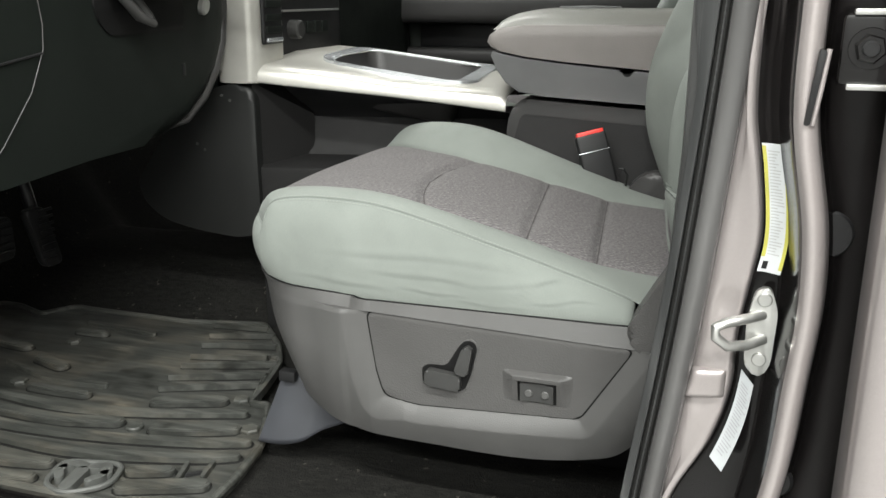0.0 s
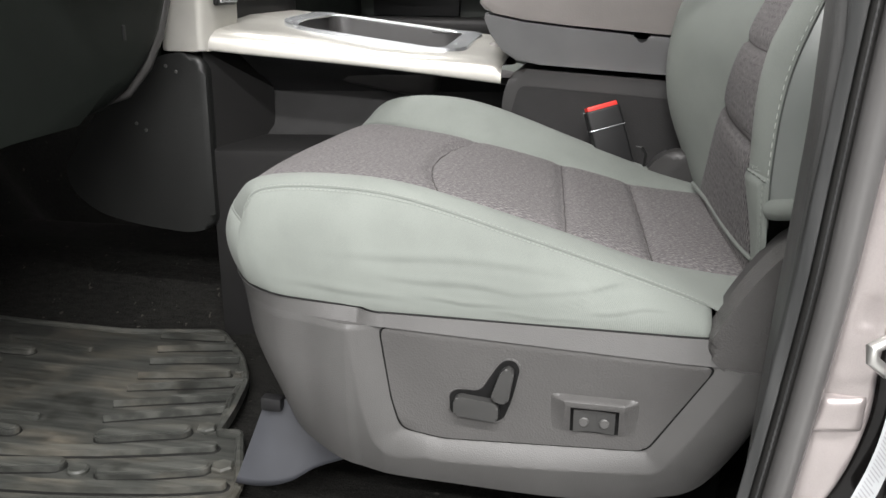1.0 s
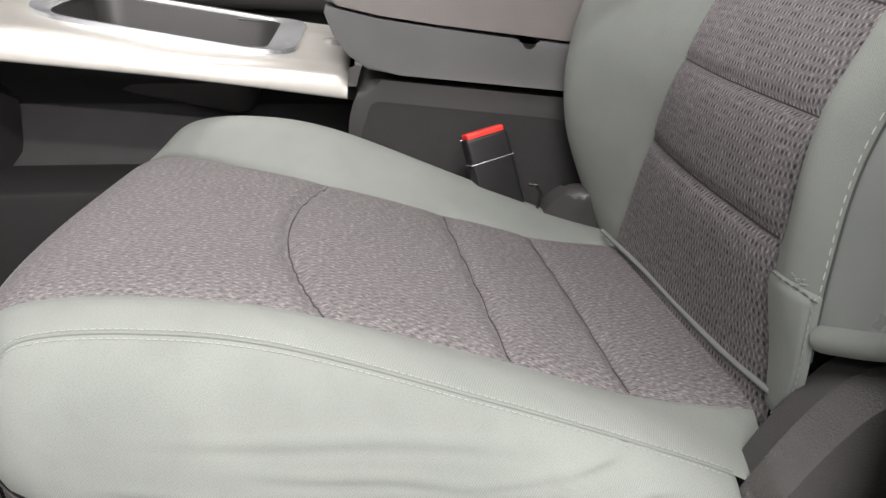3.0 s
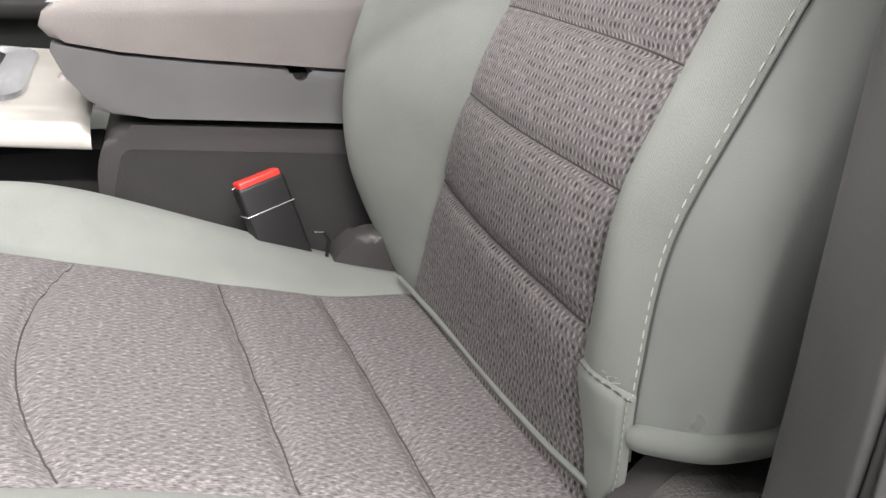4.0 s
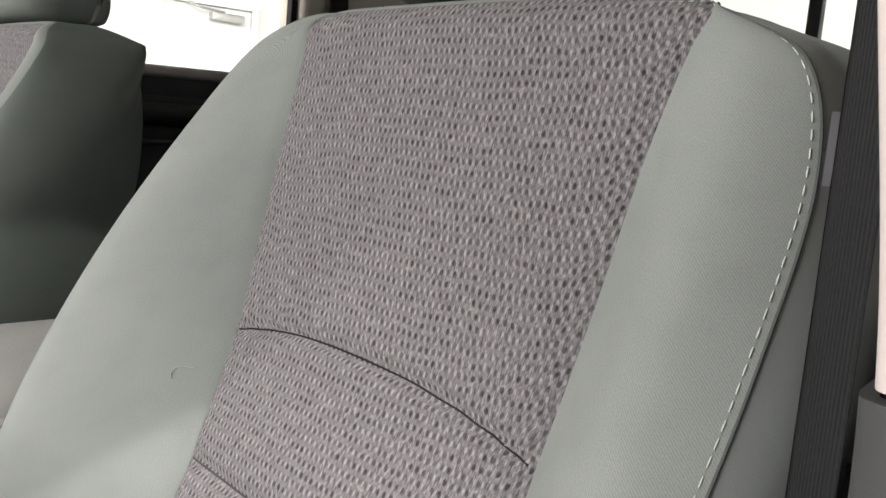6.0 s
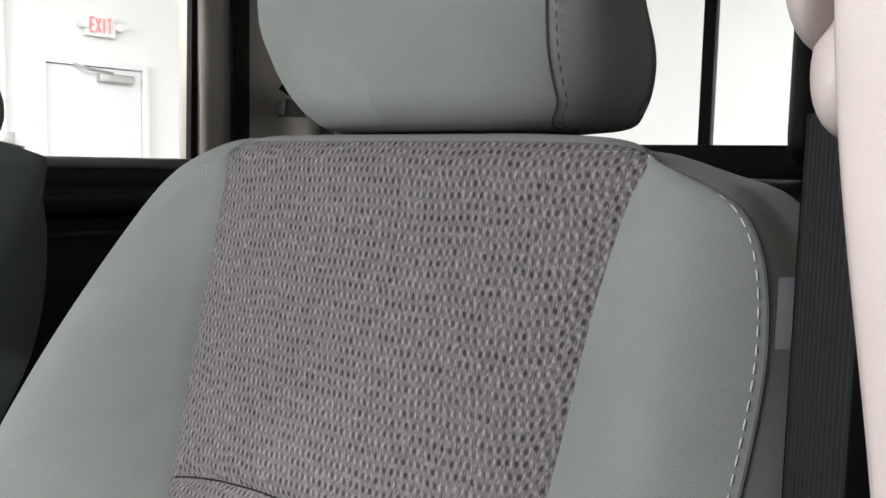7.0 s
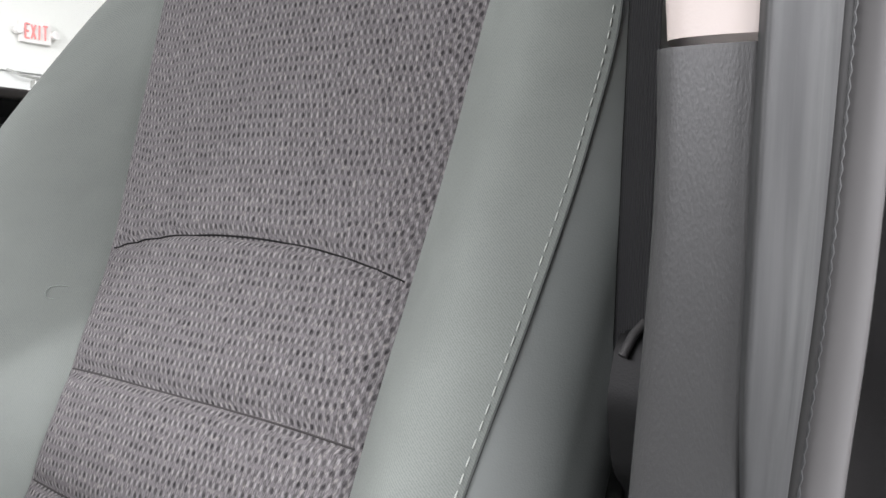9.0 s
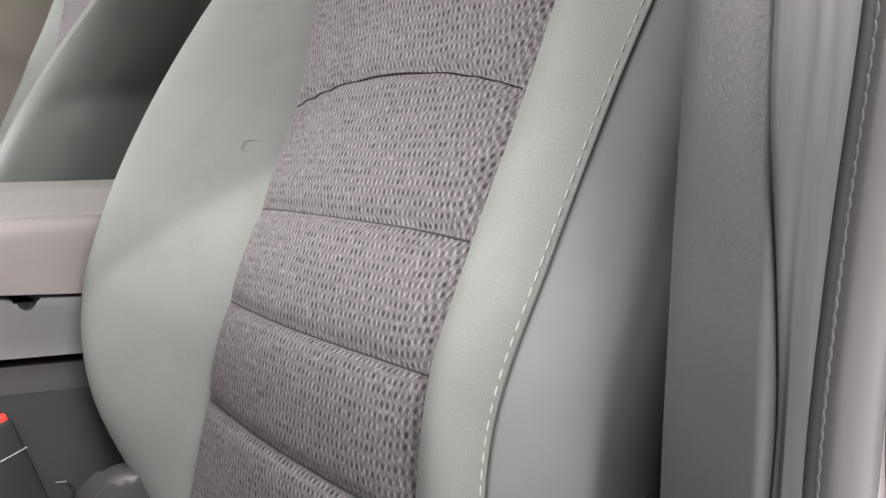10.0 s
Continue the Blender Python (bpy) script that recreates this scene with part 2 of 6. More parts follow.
M_EMBLEM = plain("worn_grey_rubber", (0.062, 0.064, 0.060), 0.5, 0.0, 0.5, 120)
M_SEAL_B = Mat("weatherstrip_rubber", (0.030, 0.032, 0.031), 0.5, 0.0, 0.35)
# pale streaks along the strip put its reflections into the colour
M_SEAL_B.paint(M_SEAL_B.ramp(M_SEAL_B.noise(60, 4, (1, 1, 0.06)), [(0.3, (0.016, 0.017, 0.017)), (0.55, (0.034, 0.035, 0.035)), (0.75, (0.066, 0.067, 0.066))]))
M_SEAL_B.roughen(M_SEAL_B.noise(90, 4, (1, 1, 0.05)), 0.4, 0.7)
M_SEAL_B.bump(M_SEAL_B.noise(130, 3, (1, 1, 0.05)), 0.0006, 0.6)
M_SEAL = M_SEAL_B.m
# bulb lighter than the lip: reflected light is in its colour
M_BULB = plain("lit_bulb_rubber", (0.088, 0.086, 0.085), 0.22, 0.0, 0.5, 6)
M_BEAD = plain("weatherstrip_bead", (0.03, 0.03, 0.03), 0.5, 0.0, 0.5, 300)
# one body paint in two copies: pale where lit, black where shaded
M_PAINT = car_paint("lit_metallic_paint", (0.40, 0.362, 0.355))
M_GLOSS_SHADE = plain("black_gloss_and_shaded_paint", (0.005, 0.0045, 0.0045), 0.14, 0.0, 0.45, 12)
# near black for black parts, and for shade put into recesses and gaps
M_VOID = plastic("black_plastic_and_shade", (0.004, 0.004, 0.004), 0.6, 900, 0.0001, 0.2)
M_DOORTRIM = plastic("green_grey_door_trim", (0.040, 0.046, 0.041), 0.5, 700)
M_BEIGE = plastic("beige_trim", (0.42, 0.368, 0.34), 0.5, 900, 0.00005)
M_HEADLINER = wall_paint("headliner_cloth", (0.42, 0.39, 0.34), 0.95)
M_BELT = webbing("seat_belt_webbing")
M_RED = plain("red_button", (0.72, 0.035, 0.025), 0.35)
M_WALL = wall_paint("white_wall", (0.715, 0.712, 0.68))
# floor, ceiling and grey walls are unseen; tones chosen to set bounce light
M_HALLFLOOR = wall_paint("hall_floor", (0.18, 0.18, 0.177), 0.35)
M_CEILING = wall_paint("hall_ceiling_paint", (0.45, 0.45, 0.44))
M_GREYWALL = wall_paint("bounce_grey_wall", (0.36, 0.36, 0.36))
M_KICK = plastic("dark_kick_plastic", (0.011, 0.0115, 0.011), 0.40)
M_GLASS = clear_glass("window_glass")
M_TINT = clear_glass("light_blocking_glass")
M_TINT.node_tree.nodes["Principled BSDF"].inputs["Base Color"].default_value = (0.10, 0.11, 0.105, 1)
M_WHITE = plain("white_sticker", (0.62, 0.64, 0.65), 0.4)
M_YELLOW = plain("yellow_sticker", (0.52, 0.49, 0.10), 0.4)
M_INK = plain("grey_ink", (0.26, 0.26, 0.27), 0.6)
M_FAINT = plain("faint_ink", (0.45, 0.45, 0.45), 0.6)
M_LABEL = plain("pale_blue_label", (0.36, 0.375, 0.385), 0.45)
M_TAG = plain("grey_fabric_tag", (0.24, 0.24, 0.26), 0.8)
M_BRACKET = plain("grey_shipping_film", (0.036, 0.038, 0.044), 0.5, 0.0, 0.5, 30)
M_SIGNRED = plain("sign_red", (0.84, 0.28, 0.27), 0.5)
M_SIGN = plain("sign_housing", (0.75, 0.72, 0.70), 0.5)
M_DOORPAINT = wall_paint("steel_door_paint", (0.70, 0.70, 0.68), 0.5)

# ---------------------------------------------------------------- mesh helpers


def spl(xs, ys):
    """A smooth curve through the points (xs, ys)."""
    xs, ys = np.asarray(xs, float), np.asarray(ys, float)
    d = np.diff(ys) / np.diff(xs)
    m = np.r_[d[0], (d[:-1] + d[1:]) / 2, d[-1]]

    def f(x):
        x = np.clip(x, xs[0], xs[-1])
        i = np.clip(np.searchsorted(xs, x) - 1, 0, len(xs) - 2)
        h = xs[i + 1] - xs[i]
        t = (x - xs[i]) / h
        return (2 * t**3 - 3 * t**2 + 1) * ys[i] + (t**3 - 2 * t**2 + t) * h * m[i] + (-2 * t**3 + 3 * t**2) * ys[i + 1] + (t**3 - t**2) * h * m[i + 1]

    return f


def part(name, bm, material, parent=None, label="", smooth=40):
    """Links a bmesh (or a mesh) as one object under a thing or a part."""
    if isinstance(bm, bmesh.types.BMesh):
        me = bpy.data.meshes.new(name)
        bmesh.ops.recalc_face_normals(bm, faces=bm.faces)
        bm.to_mesh(me)
        bm.free()
    else:
        me = bm
    me.materials.append(material)
    for p in me.polygons:
        p.use_smooth = True
    if smooth < 180:
        me.set_sharp_from_angle(angle=radians(smooth))
    ob = new(name, me)
    if parent:
        ob.parent = parent
    if label:
        ob["label"] = label
    return ob


def thing(name, label, category, group="", kind=""):
    return tagged(new(name), label, category, group, kind)


def grid(P, uv=None):
    """A sheet of quads from an array of points, with texture coordinates in metres."""
    n, k, _ = P.shape
    idx = np.arange(n * k).reshape(n, k)
    q = np.stack([idx[:-1, :-1], idx[:-1, 1:], idx[1:, 1:], idx[1:, :-1]], -1).reshape(-1, 4)
    me = bpy.data.meshes.new("sheet")
    me.from_pydata(P.reshape(-1, 3).tolist(), [], q.tolist())
    if uv is None:
        du = np.linalg.norm(np.diff(P, axis=1), axis=2)
        dv = np.linalg.norm(np.diff(P, axis=0), axis=2)
        U = np.concatenate([np.zeros((n, 1)), np.cumsum(du, 1)], 1)
        V = np.concatenate([np.zeros((1, k)), np.cumsum(dv, 0)], 0)
        uv = np.stack([U - U[:, k // 2 : k // 2 + 1], V], -1)
    lay = me.uv_layers.new(name="metres")
    lay.data.foreach_set("uv", uv.reshape(-1, 2)[q.reshape(-1)].reshape(-1))
    me.update()
    return me


def normals(P):
    a, b = np.gradient(P, axis=0), np.gradient(P, axis=1)
    n = np.cross(b, a)
    return n / np.maximum(np.linalg.norm(n, axis=2, keepdims=True), 1e-9)


def rbox(a, b, r=0.005, seg=2, bm=None):
    """A box from corner a to corner b with rounded edges."""
    bm = bm or bmesh.new()
    made = bmesh.ops.create_cube(bm, size=1)["verts"]
    for v in made:
        v.co = Vector([(p + q) / 2 + (q - p) * t for p, q, t in zip(a, b, v.co)])
    if r > 0:
        es = {e for v in made for e in v.link_edges}
        bmesh.ops.bevel(bm, geom=list(es), offset=r, segments=seg, profile=0.6, affect="EDGES", clamp_overlap=True)
    return bm


def slab(points, axis, lo, hi, r=0.003, seg=2, bm=None):
    """An outline in the two other axes, drawn out along one axis from lo to hi, with rounded rims."""
    bm = bm or bmesh.new()
    k = "xyz".index(axis)

    def at(p, d):
        c = list(p)
        c.insert(k, d)
        return Vector(c)

    low = [bm.verts.new(at(p, lo)) for p in points]
    high = [bm.verts.new(at(p, hi)) for p in points]
    f1, f2 = bm.faces.new(low), bm.faces.new(high)
    n = len(points)
    for i in range(n):
        bm.faces.new((low[i], low[(i + 1) % n], high[(i + 1) % n], high[i]))
    if r > 0:
        bmesh.ops.bevel(bm, geom=list(f1.edges) + list(f2.edges), offset=r, segments=seg, profile=0.6, affect="EDGES", clamp_overlap=True)
    return bm


def rounded(points, r, n=5):
    """An outline with its corners rounded off."""
    out, k = [], len(points)
    for i in range(k):
        p, a, b = Vector(points[i]), Vector(points[i - 1]), Vector(points[(i + 1) % k])
        ra = min(r, (a - p).length * 0.45, (b - p).length * 0.45)
        s, e = p + (a - p).normalized() * ra, p + (b - p).normalized() * ra
        for j in range(n + 1):
            t = j / n
            out.append(tuple(s * (1 - t) ** 2 + p * 2 * t * (1 - t) + e * t * t))
    return out


def tube(points, radius, sides=8, bm=None, flat=1.0):
    """A round bar along a line of points; flat < 1 squashes it upwards."""
    bm = bm or bmesh.new()
    pts = [Vector(p) for p in points]
    rings, ref = [], None
    for i, p in enumerate(pts):
        d = (pts[min(i + 1, len(pts) - 1)] - pts[max(i - 1, 0)]).normalized()
        if ref is None:
            ref = d.orthogonal().normalized()
        side = (ref - d * ref.dot(d)).normalized()
        ref, up = side, d.cross(side)
        rad = radius[i] if isinstance(radius, (list, tuple, np.ndarray)) else radius
        rings.append([bm.verts.new(p + (side * math.cos(a) + up * math.sin(a) * flat) * rad) for a in (2 * math.pi * j / sides for j in range(sides))])
    for a, b in zip(rings, rings[1:]):
        for j in range(sides):
            bm.faces.new((a[j], a[(j + 1) % sides], b[(j + 1) % sides], b[j]))
    bm.faces.new(rings[0]), bm.faces.new(rings[-1])
    return bm


def disc(center, axis, radius, depth, sides=24, r=0.001, bm=None):
    """A round button or bolt head."""
    bm = bm or bmesh.new()
    d = Vector(axis).normalized()
    s = d.orthogonal().normalized()
    u = d.cross(s)
    rings = []
    for off, rad in ((0, radius), (depth - r, radius), (depth, radius - r)):
        rings.append([bm.verts.new(Vector(center) + d * off + (s * math.cos(a) + u * math.sin(a)) * rad) for a in (2 * math.pi * j / sides for j in range(sides))])
    for a, b in zip(rings, rings[1:]):
        for j in range(sides):
            bm.faces.new((a[j], a[(j + 1) % sides], b[(j + 1) % sides], b[j]))
    bm.faces.new(rings[0]), bm.faces.new(rings[-1])
    return bm


def stitches(line, name, parent, length=0.0045, gap=0.003, radius=0.0007, material=None):
    """A row of sewn stitches along a line."""
    pts = np.asarray(line, float)
    d = np.r_[0, np.cumsum(np.linalg.norm(np.diff(pts, axis=0), axis=1))]
    at = lambda s: np.array([np.interp(s, d, pts[:, i]) for i in range(3)])  # noqa: E731
    bm, s = bmesh.new(), 0.0
    while s + length < d[-1]:
        tube([at(s), at(s + length * 0.5), at(s + length)], [radius * 0.6, radius, radius * 0.6], 6, bm)
        s += length + gap * (0.8 + 0.4 * random.random())
    ob = part(name, bm, material or M_THREAD, parent, "pale sewn stitches")
    ob["kind"] = "stuff"
    return ob

# ---------------------------------------------------------------- the hall round the truck
HALL = (-7.0, 8.5, -6.0, 7.0, -0.65, 4.1)


def hall():
    x0, x1, y0, y1, z0, z1 = HALL
    w = 0.15
    for name, a, b, mat, label in (
        ("hall_floor", (x0, y0, z0 - w), (x1, y1, z0), M_HALLFLOOR, "unseen polished grey hall floor under the truck, toned for bounce"),
        ("hall_ceiling", (x0, y0, z1), (x1, y1, z1 + w), M_CEILING, "unseen grey hall ceiling with tube lamps, toned to cut bounce"),
        ("wall_north", (x0, y1, z0), (x1, y1 + w, z1), M_WALL, "white painted hall wall with an exit door"),
        ("wall_south", (x0, y0 - w, z0), (x1, y0, z1), M_GREYWALL, "unseen hall wall, grey to cut bounce light"),
        ("wall_east", (x1, y0, z0), (x1 + w, y1, z1), M_WALL, "white painted hall wall"),
        ("wall_west", (x0 - w, y0, z0), (x0, y1, z1), M_GREYWALL, "unseen hall wall, grey to cut bounce light"),
    ):
        tagged(part(name, rbox(a, b, 0), mat), label, "wall" if "wall" in name else name.split("_")[1], kind="structure")


hall()


def exit_door():
    """White steel door with frame, closer and vision-free leaf in the hall wall."""
    y = HALL[3]
    d = thing("exit_door", "white painted steel exit door with overhead closer", "door")
    x0, x1, z0, z1 = 3.55, 4.42, -0.65, 1.67
    part("leaf", rbox((x0, y - 0.03, z0 + 0.01), (x1, y - 0.004, z1), 0.003), M_DOORPAINT, d)
    for a, b in (((x0 - 0.06, y - 0.07, z0), (x0 - 0.005, y - 0.004, z1 + 0.06)), ((x1 + 0.005, y - 0.07, z0), (x1 + 0.06, y - 0.004, z1 + 0.06)), ((x0 - 0.005, y - 0.07, z1 + 0.005), (x1 + 0.005, y - 0.004, z1 + 0.06))):
        part("frame_bar", rbox(a, b, 0.006), M_DOORPAINT, d)
    closer = part("door_closer", rbox((x1 - 0.42, y - 0.11, z1 - 0.12), (x1 - 0.10, y - 0.03, z1 - 0.05), 0.012), M_STEEL, d, "grey door closer body")
    part("closer_arm", tube([(x1 - 0.3, y - 0.10, z1 - 0.045), (x1 - 0.55, y - 0.14, z1 - 0.03), (x1 - 0.65, y - 0.05, z1 + 0.02)], 0.012), M_STEEL, closer)
    part("lever", tube([(x0 + 0.07, y - 0.03, 0.35), (x0 + 0.07, y - 0.08, 0.35), (x0 + 0.19, y - 0.08, 0.35)], 0.012), M_STEEL, d)


exit_door()


def exit_sign():
    y = HALL[3]
    s = thing("exit_sign", "white exit sign with red letters and two lamp heads", "sign")
    part("housing", rbox((3.90, y - 0.06, 1.935), (4.17, y - 0.004, 2.125), 0.01), M_SIGN, s)
    bm = bmesh.new()
    strokes = {
        "E": [((0, 0), (0, 1)), ((0, 1), (1, 1)), ((0, 0.5), (0.8, 0.5)), ((0, 0), (1, 0))],
        "X": [((0, 0), (1, 1)), ((0, 1), (1, 0))],
        "I": [((0.5, 0), (0.5, 1))],
        "T": [((0.5, 0), (0.5, 1)), ((0, 1), (1, 1))],
    }
    for i, ch in enumerate("EXIT"):
        for (a, b), (c, e) in strokes[ch]:
            u = 3.938 + i * 0.052
            p = Vector((u + a * 0.036, y - 0.066, 1.97 + b * 0.12))
            q = Vector((u + c * 0.036, y - 0.066, 1.97 + e * 0.12))
            tube([p, q], 0.008, 6, bm)
    part("letters", bm, M_SIGNRED, s, "red exit lettering")
    for x in (3.875, 4.195):
        part("lamp_head", disc((x, y - 0.03, 2.03), (0, -1, 0), 0.035, 0.06), M_SIGN, s)


exit_sign()


def wall_conduit():
    c = thing("conduit", "white steel conduit with a junction box on the wall", "conduit")
    part("pipe", tube([(3.22, HALL[3] - 0.03, -0.65), (3.22, HALL[3] - 0.03, 1.5), (3.22, HALL[3] - 0.03, 4.1)], 0.02), M_DOORPAINT, c)
    part("junction_box", rbox((3.16, HALL[3] - 0.08, 0.96), (3.28, HALL[3] - 0.004, 1.08), 0.006), M_STEEL, c)


wall_conduit()

# ---------------------------------------------------------------- cab shell
CAB_Y0, CAB_Y1 = -0.42, 1.25
ROOF_Z = 1.31


def cab_shell():
    # carpeted floor, with a hump under the console and a slope up to the firewall
    P = []
    for x in np.linspace(-1.0, 1.7, 109):
        row = []
        for y in np.linspace(-0.40, 1.23, 66):
            z = 0.02 + 0.28 * max(0.0, (-0.80 - x) / 0.20) ** 1.3
            z += 0.10 * math.exp(-(((y - 0.415) / 0.17) ** 4))
            z += 0.004 * noise.noise(Vector((x * 9, y * 9, 0))) + 0.0016 * noise.noise(Vector((x * 60, y * 60, 3)))
            row.append((x, y, z))
        P.append(row)
    tagged(part("floor", grid(np.array(P)), M_CARPET, None, "", 180), "black cut-pile carpet on the cab floor", "carpet", kind="structure")
    # headliner and roof
    bm = slab(rounded([(0.10, CAB_Y0 + 0.09), (1.75, CAB_Y0 + 0.09), (1.75, CAB_Y1 - 0.07), (0.10, CAB_Y1 - 0.07)], 0.1), "z", ROOF_Z - 0.05, ROOF_Z + 0.04, 0.02, 3)
    tagged(part("ceiling", bm, M_HEADLINER), "pale cloth headliner under the cab roof", "ceiling", kind="structure")
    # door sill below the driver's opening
    tagged(part("door_sill", rbox((-0.9, CAB_Y0 - 0.05, -0.12), (0.62, CAB_Y0 + 0.035, 0.03), 0.015, 3), M_GLOSS_SHADE), "black door sill of the cab", "sill", kind="structure")
    # unseen dash top and cowl, added to shade the footwells
    tagged(part("dash_top", rbox((-1.0, -0.40, 0.80), (-0.24, 1.23, 0.86), 0.03, 3), M_DASH), "unseen dash top under the windscreen, added to shade the footwells", "dash top", kind="structure")
    tagged(part("front_pillar", slab(rounded([(-0.95, 0.0), (-0.47, 0.0), (-0.47, 0.86), (-0.95, 0.86)], 0.02), "y", -0.42, -0.36, 0.01), M_DASH), "unseen front door pillar beside the dash, added to block light", "pillar", kind="structure")
    # firewall
    tagged(part("firewall", rbox((-1.06, -0.42, -0.1), (-1.0, 1.25, 0.75), 0.01), M_CARPET), "black carpeted firewall behind the pedals", "wall", kind="structure")
    # roof rail over the driver's door opening
    tagged(part("roof_rail", tube([(-0.75, -0.36, 0.86), (-0.3, -0.35, 1.09), (0.1, -0.345, 1.235), (0.3, -0.345, 1.248), (0.62, -0.345, 1.248), (1.7, -0.345, 1.21)], 0.035, 12), M_SEAL), "grey weatherstrip along the roof rail", "roof rail", kind="structure")
    # rear wall with its window opening
    x0, x1 = 1.62, 1.68
    wl = part("wall_rear", rbox((x0, -0.38, -0.1), (x1, 1.22, 0.93), 0.008), M_BLACK)
    tagged(wl, "dark trimmed rear wall of the cab", "wall", kind="structure")
    for a, b in (((x0, -0.38, 0.932), (x1, -0.20, ROOF_Z - 0.06)), ((x0, 1.04, 0.932), (x1, 1.22, ROOF_Z - 0.06))):
        tagged(part("rear_pillar", rbox(a, b, 0.012, 3), M_HEADLINER), "beige trimmed rear corner pillar", "pillar", kind="structure")
    w = thing("window_rear", "clear sliding rear window with black bars", "window", kind="structure")
    part("pane", rbox((x0 + 0.025, -0.198, 0.934), (x0 + 0.03, 1.038, ROOF_Z - 0.06), 0), M_GLASS, w).visible_shadow = False
    for y in (0.235, 0.60):
        part("bar", rbox((x0 + 0.01, y - 0.011, 0.934), (x0 + 0.024, y + 0.011, ROOF_Z - 0.06), 0.002), M_BLACK, w)
    part("sill_bar", rbox((x0 - 0.003, -0.30, 0.90), (x0 + 0.024, 1.15, 0.952), 0.002), M_BLACK, w)


cab_shell()


def right_doors():
    """The two closed doors on the passenger side, with windows."""
    y0, y1 = 1.17, 1.25
    for name, xa, xb, label in (("door_1", -0.75, 0.50, "closed passenger door with dark grey trim"), ("door_2", 0.68, 1.285, "closed rear passenger door with black trim")):
        d = thing(name, label, "door", kind="structure")
        part("panel", rbox((xa, y0, 0.05), (xb, y1, 0.86), 0.02, 3), M_DOORTRIM if name == "door_1" else M_BLACK, d)
        part("belt_line", rbox((xa, y0 + 0.004, 0.850), (xb, y1, 0.892), 0.004), M_BLACK, d)
        part("sill_trim", rbox((xa, y0 - 0.005, 0.888), (xb, y1, 0.910), 0.008, 3), M_LIDSIDE, d)
        part("pane", rbox((xa, y1 - 0.03, 0.90), (xb, y1 - 0.025, ROOF_Z - 0.05), 0), M_GLASS, d).visible_shadow = False
        part("window_frame", slab(rounded([(xb - 0.014, 0.9), (xb, 0.9), (xb + 0.006, ROOF_Z - 0.04), (xb - 0.008, ROOF_Z - 0.04)], 0.003), "y", y0 + 0.008, y0 + 0.026, 0.003), M_VOID, d)
        part("upper_rib", tube([(xa, y0 - 0.004, 0.815), ((xa + xb) / 2, y0 - 0.012, 0.818), (xb, y0 - 0.004, 0.82)], 0.022, 10), M_DASH, d)
        part("lower_rib", tube([(xa, y0 - 0.004, 0.765), ((xa + xb) / 2, y0 - 0.006, 0.767), (xb, y0 - 0.004, 0.768)], 0.006, 8), M_CONSOLE, d)
        if name == "door_1":
            arm = part("door_armrest", rbox((-0.62, 1.06, 0.565), (0.42, 1.175, 0.64), 0.025, 4), M_CONSOLE, d, "padded grey door armrest")
            part("pull_pocket", rbox((-0.25, 1.15, 0.50), (-0.03, 1.168, 0.562), 0.006), M_BLACK, d, "dark pull pocket")
            part("pocket_lip", rbox((-0.62, 1.10, 0.46), (0.42, 1.175, 0.50), 0.015, 3), M_CONSOLE, d)
            arm["label"] = "padded grey door armrest"
    for xa, xb, name, mat in ((0.50, 0.68, "pillar_right", M_HEADLINER), (1.288, 1.615, "pillar_rear_right", M_HEADLINER)):
        tagged(part(name, rbox((xa, 1.16, 0.05), (xb, 1.26, ROOF_Z - 0.05), 0.02, 3), mat), "beige trimmed cab pillar", "pillar", kind="structure")
    # dark gap strip on the rear pillar
    tagged(part("pillar_strip", rbox((1.352, 1.148, 0.3), (1.396, 1.1585, ROOF_Z - 0.05), 0.003), M_VOID), "black strip along the rear pillar", "trim", kind="structure")
    # closed rear door on the driver's side, above the jamb
    d = thing("door_3", "closed rear door on the driver's side", "door", kind="structure")
    part("panel", rbox((0.72, -0.44, 0.05), (1.6, -0.36, 0.9), 0.02, 3), M_BLACK, d)
    # unseen pane, darkened so that it keeps light off the shoulder panel
    part("pane", rbox((0.72, -0.40, 0.9), (1.6, -0.395, ROOF_Z - 0.06), 0), M_TINT, d, "dark glass, added to block light behind the seat")


right_doors()


def rear_bench():
    b = thing("rear_bench", "dark rear bench seat with low backrest", "seat")
    part("bench_cushion", rbox((1.05, -0.30, 0.22), (1.50, 1.12, 0.42), 0.04, 4), M_BLACK, b)
    part("bench_back", rbox((1.46, -0.30, 0.42), (1.61, 1.12, 0.90), 0.04, 4), M_DASH, b)
    for y in (-0.05, 0.83):
        part("head_restraint", rbox((1.46, y - 0.13, 0.91), (1.57, y + 0.10, 1.16), 0.05, 5), M_BLACK, b)


rear_bench()


def rear_belt():
    b = thing("rear_seat_belt", "black seat belt hanging from the rear pillar", "seat belt")
    part("webbing", slab([(1.436, 1.062), (1.452, 1.080), (1.53, 1.040), (1.52, 1.020)], "y", 1.098, 1.104, 0.001), M_BELT, b)
    part("guide", slab(rounded([(1.44, 1.005), (1.445, 1.042), (1.49, 1.036), (1.498, 1.005)], 0.006), "y", 1.09, 1.115, 0.004, 3), M_CONSOLE, b, "grey belt guide")
    part("anchor_cap", slab(rounded([(1.497, 1.005), (1.502, 1.030), (1.53, 1.028), (1.565, 1.005)], 0.008), "y", 1.085, 1.11, 0.006, 3), M_BEIGE, b, "pale anchor cap")


rear_belt()

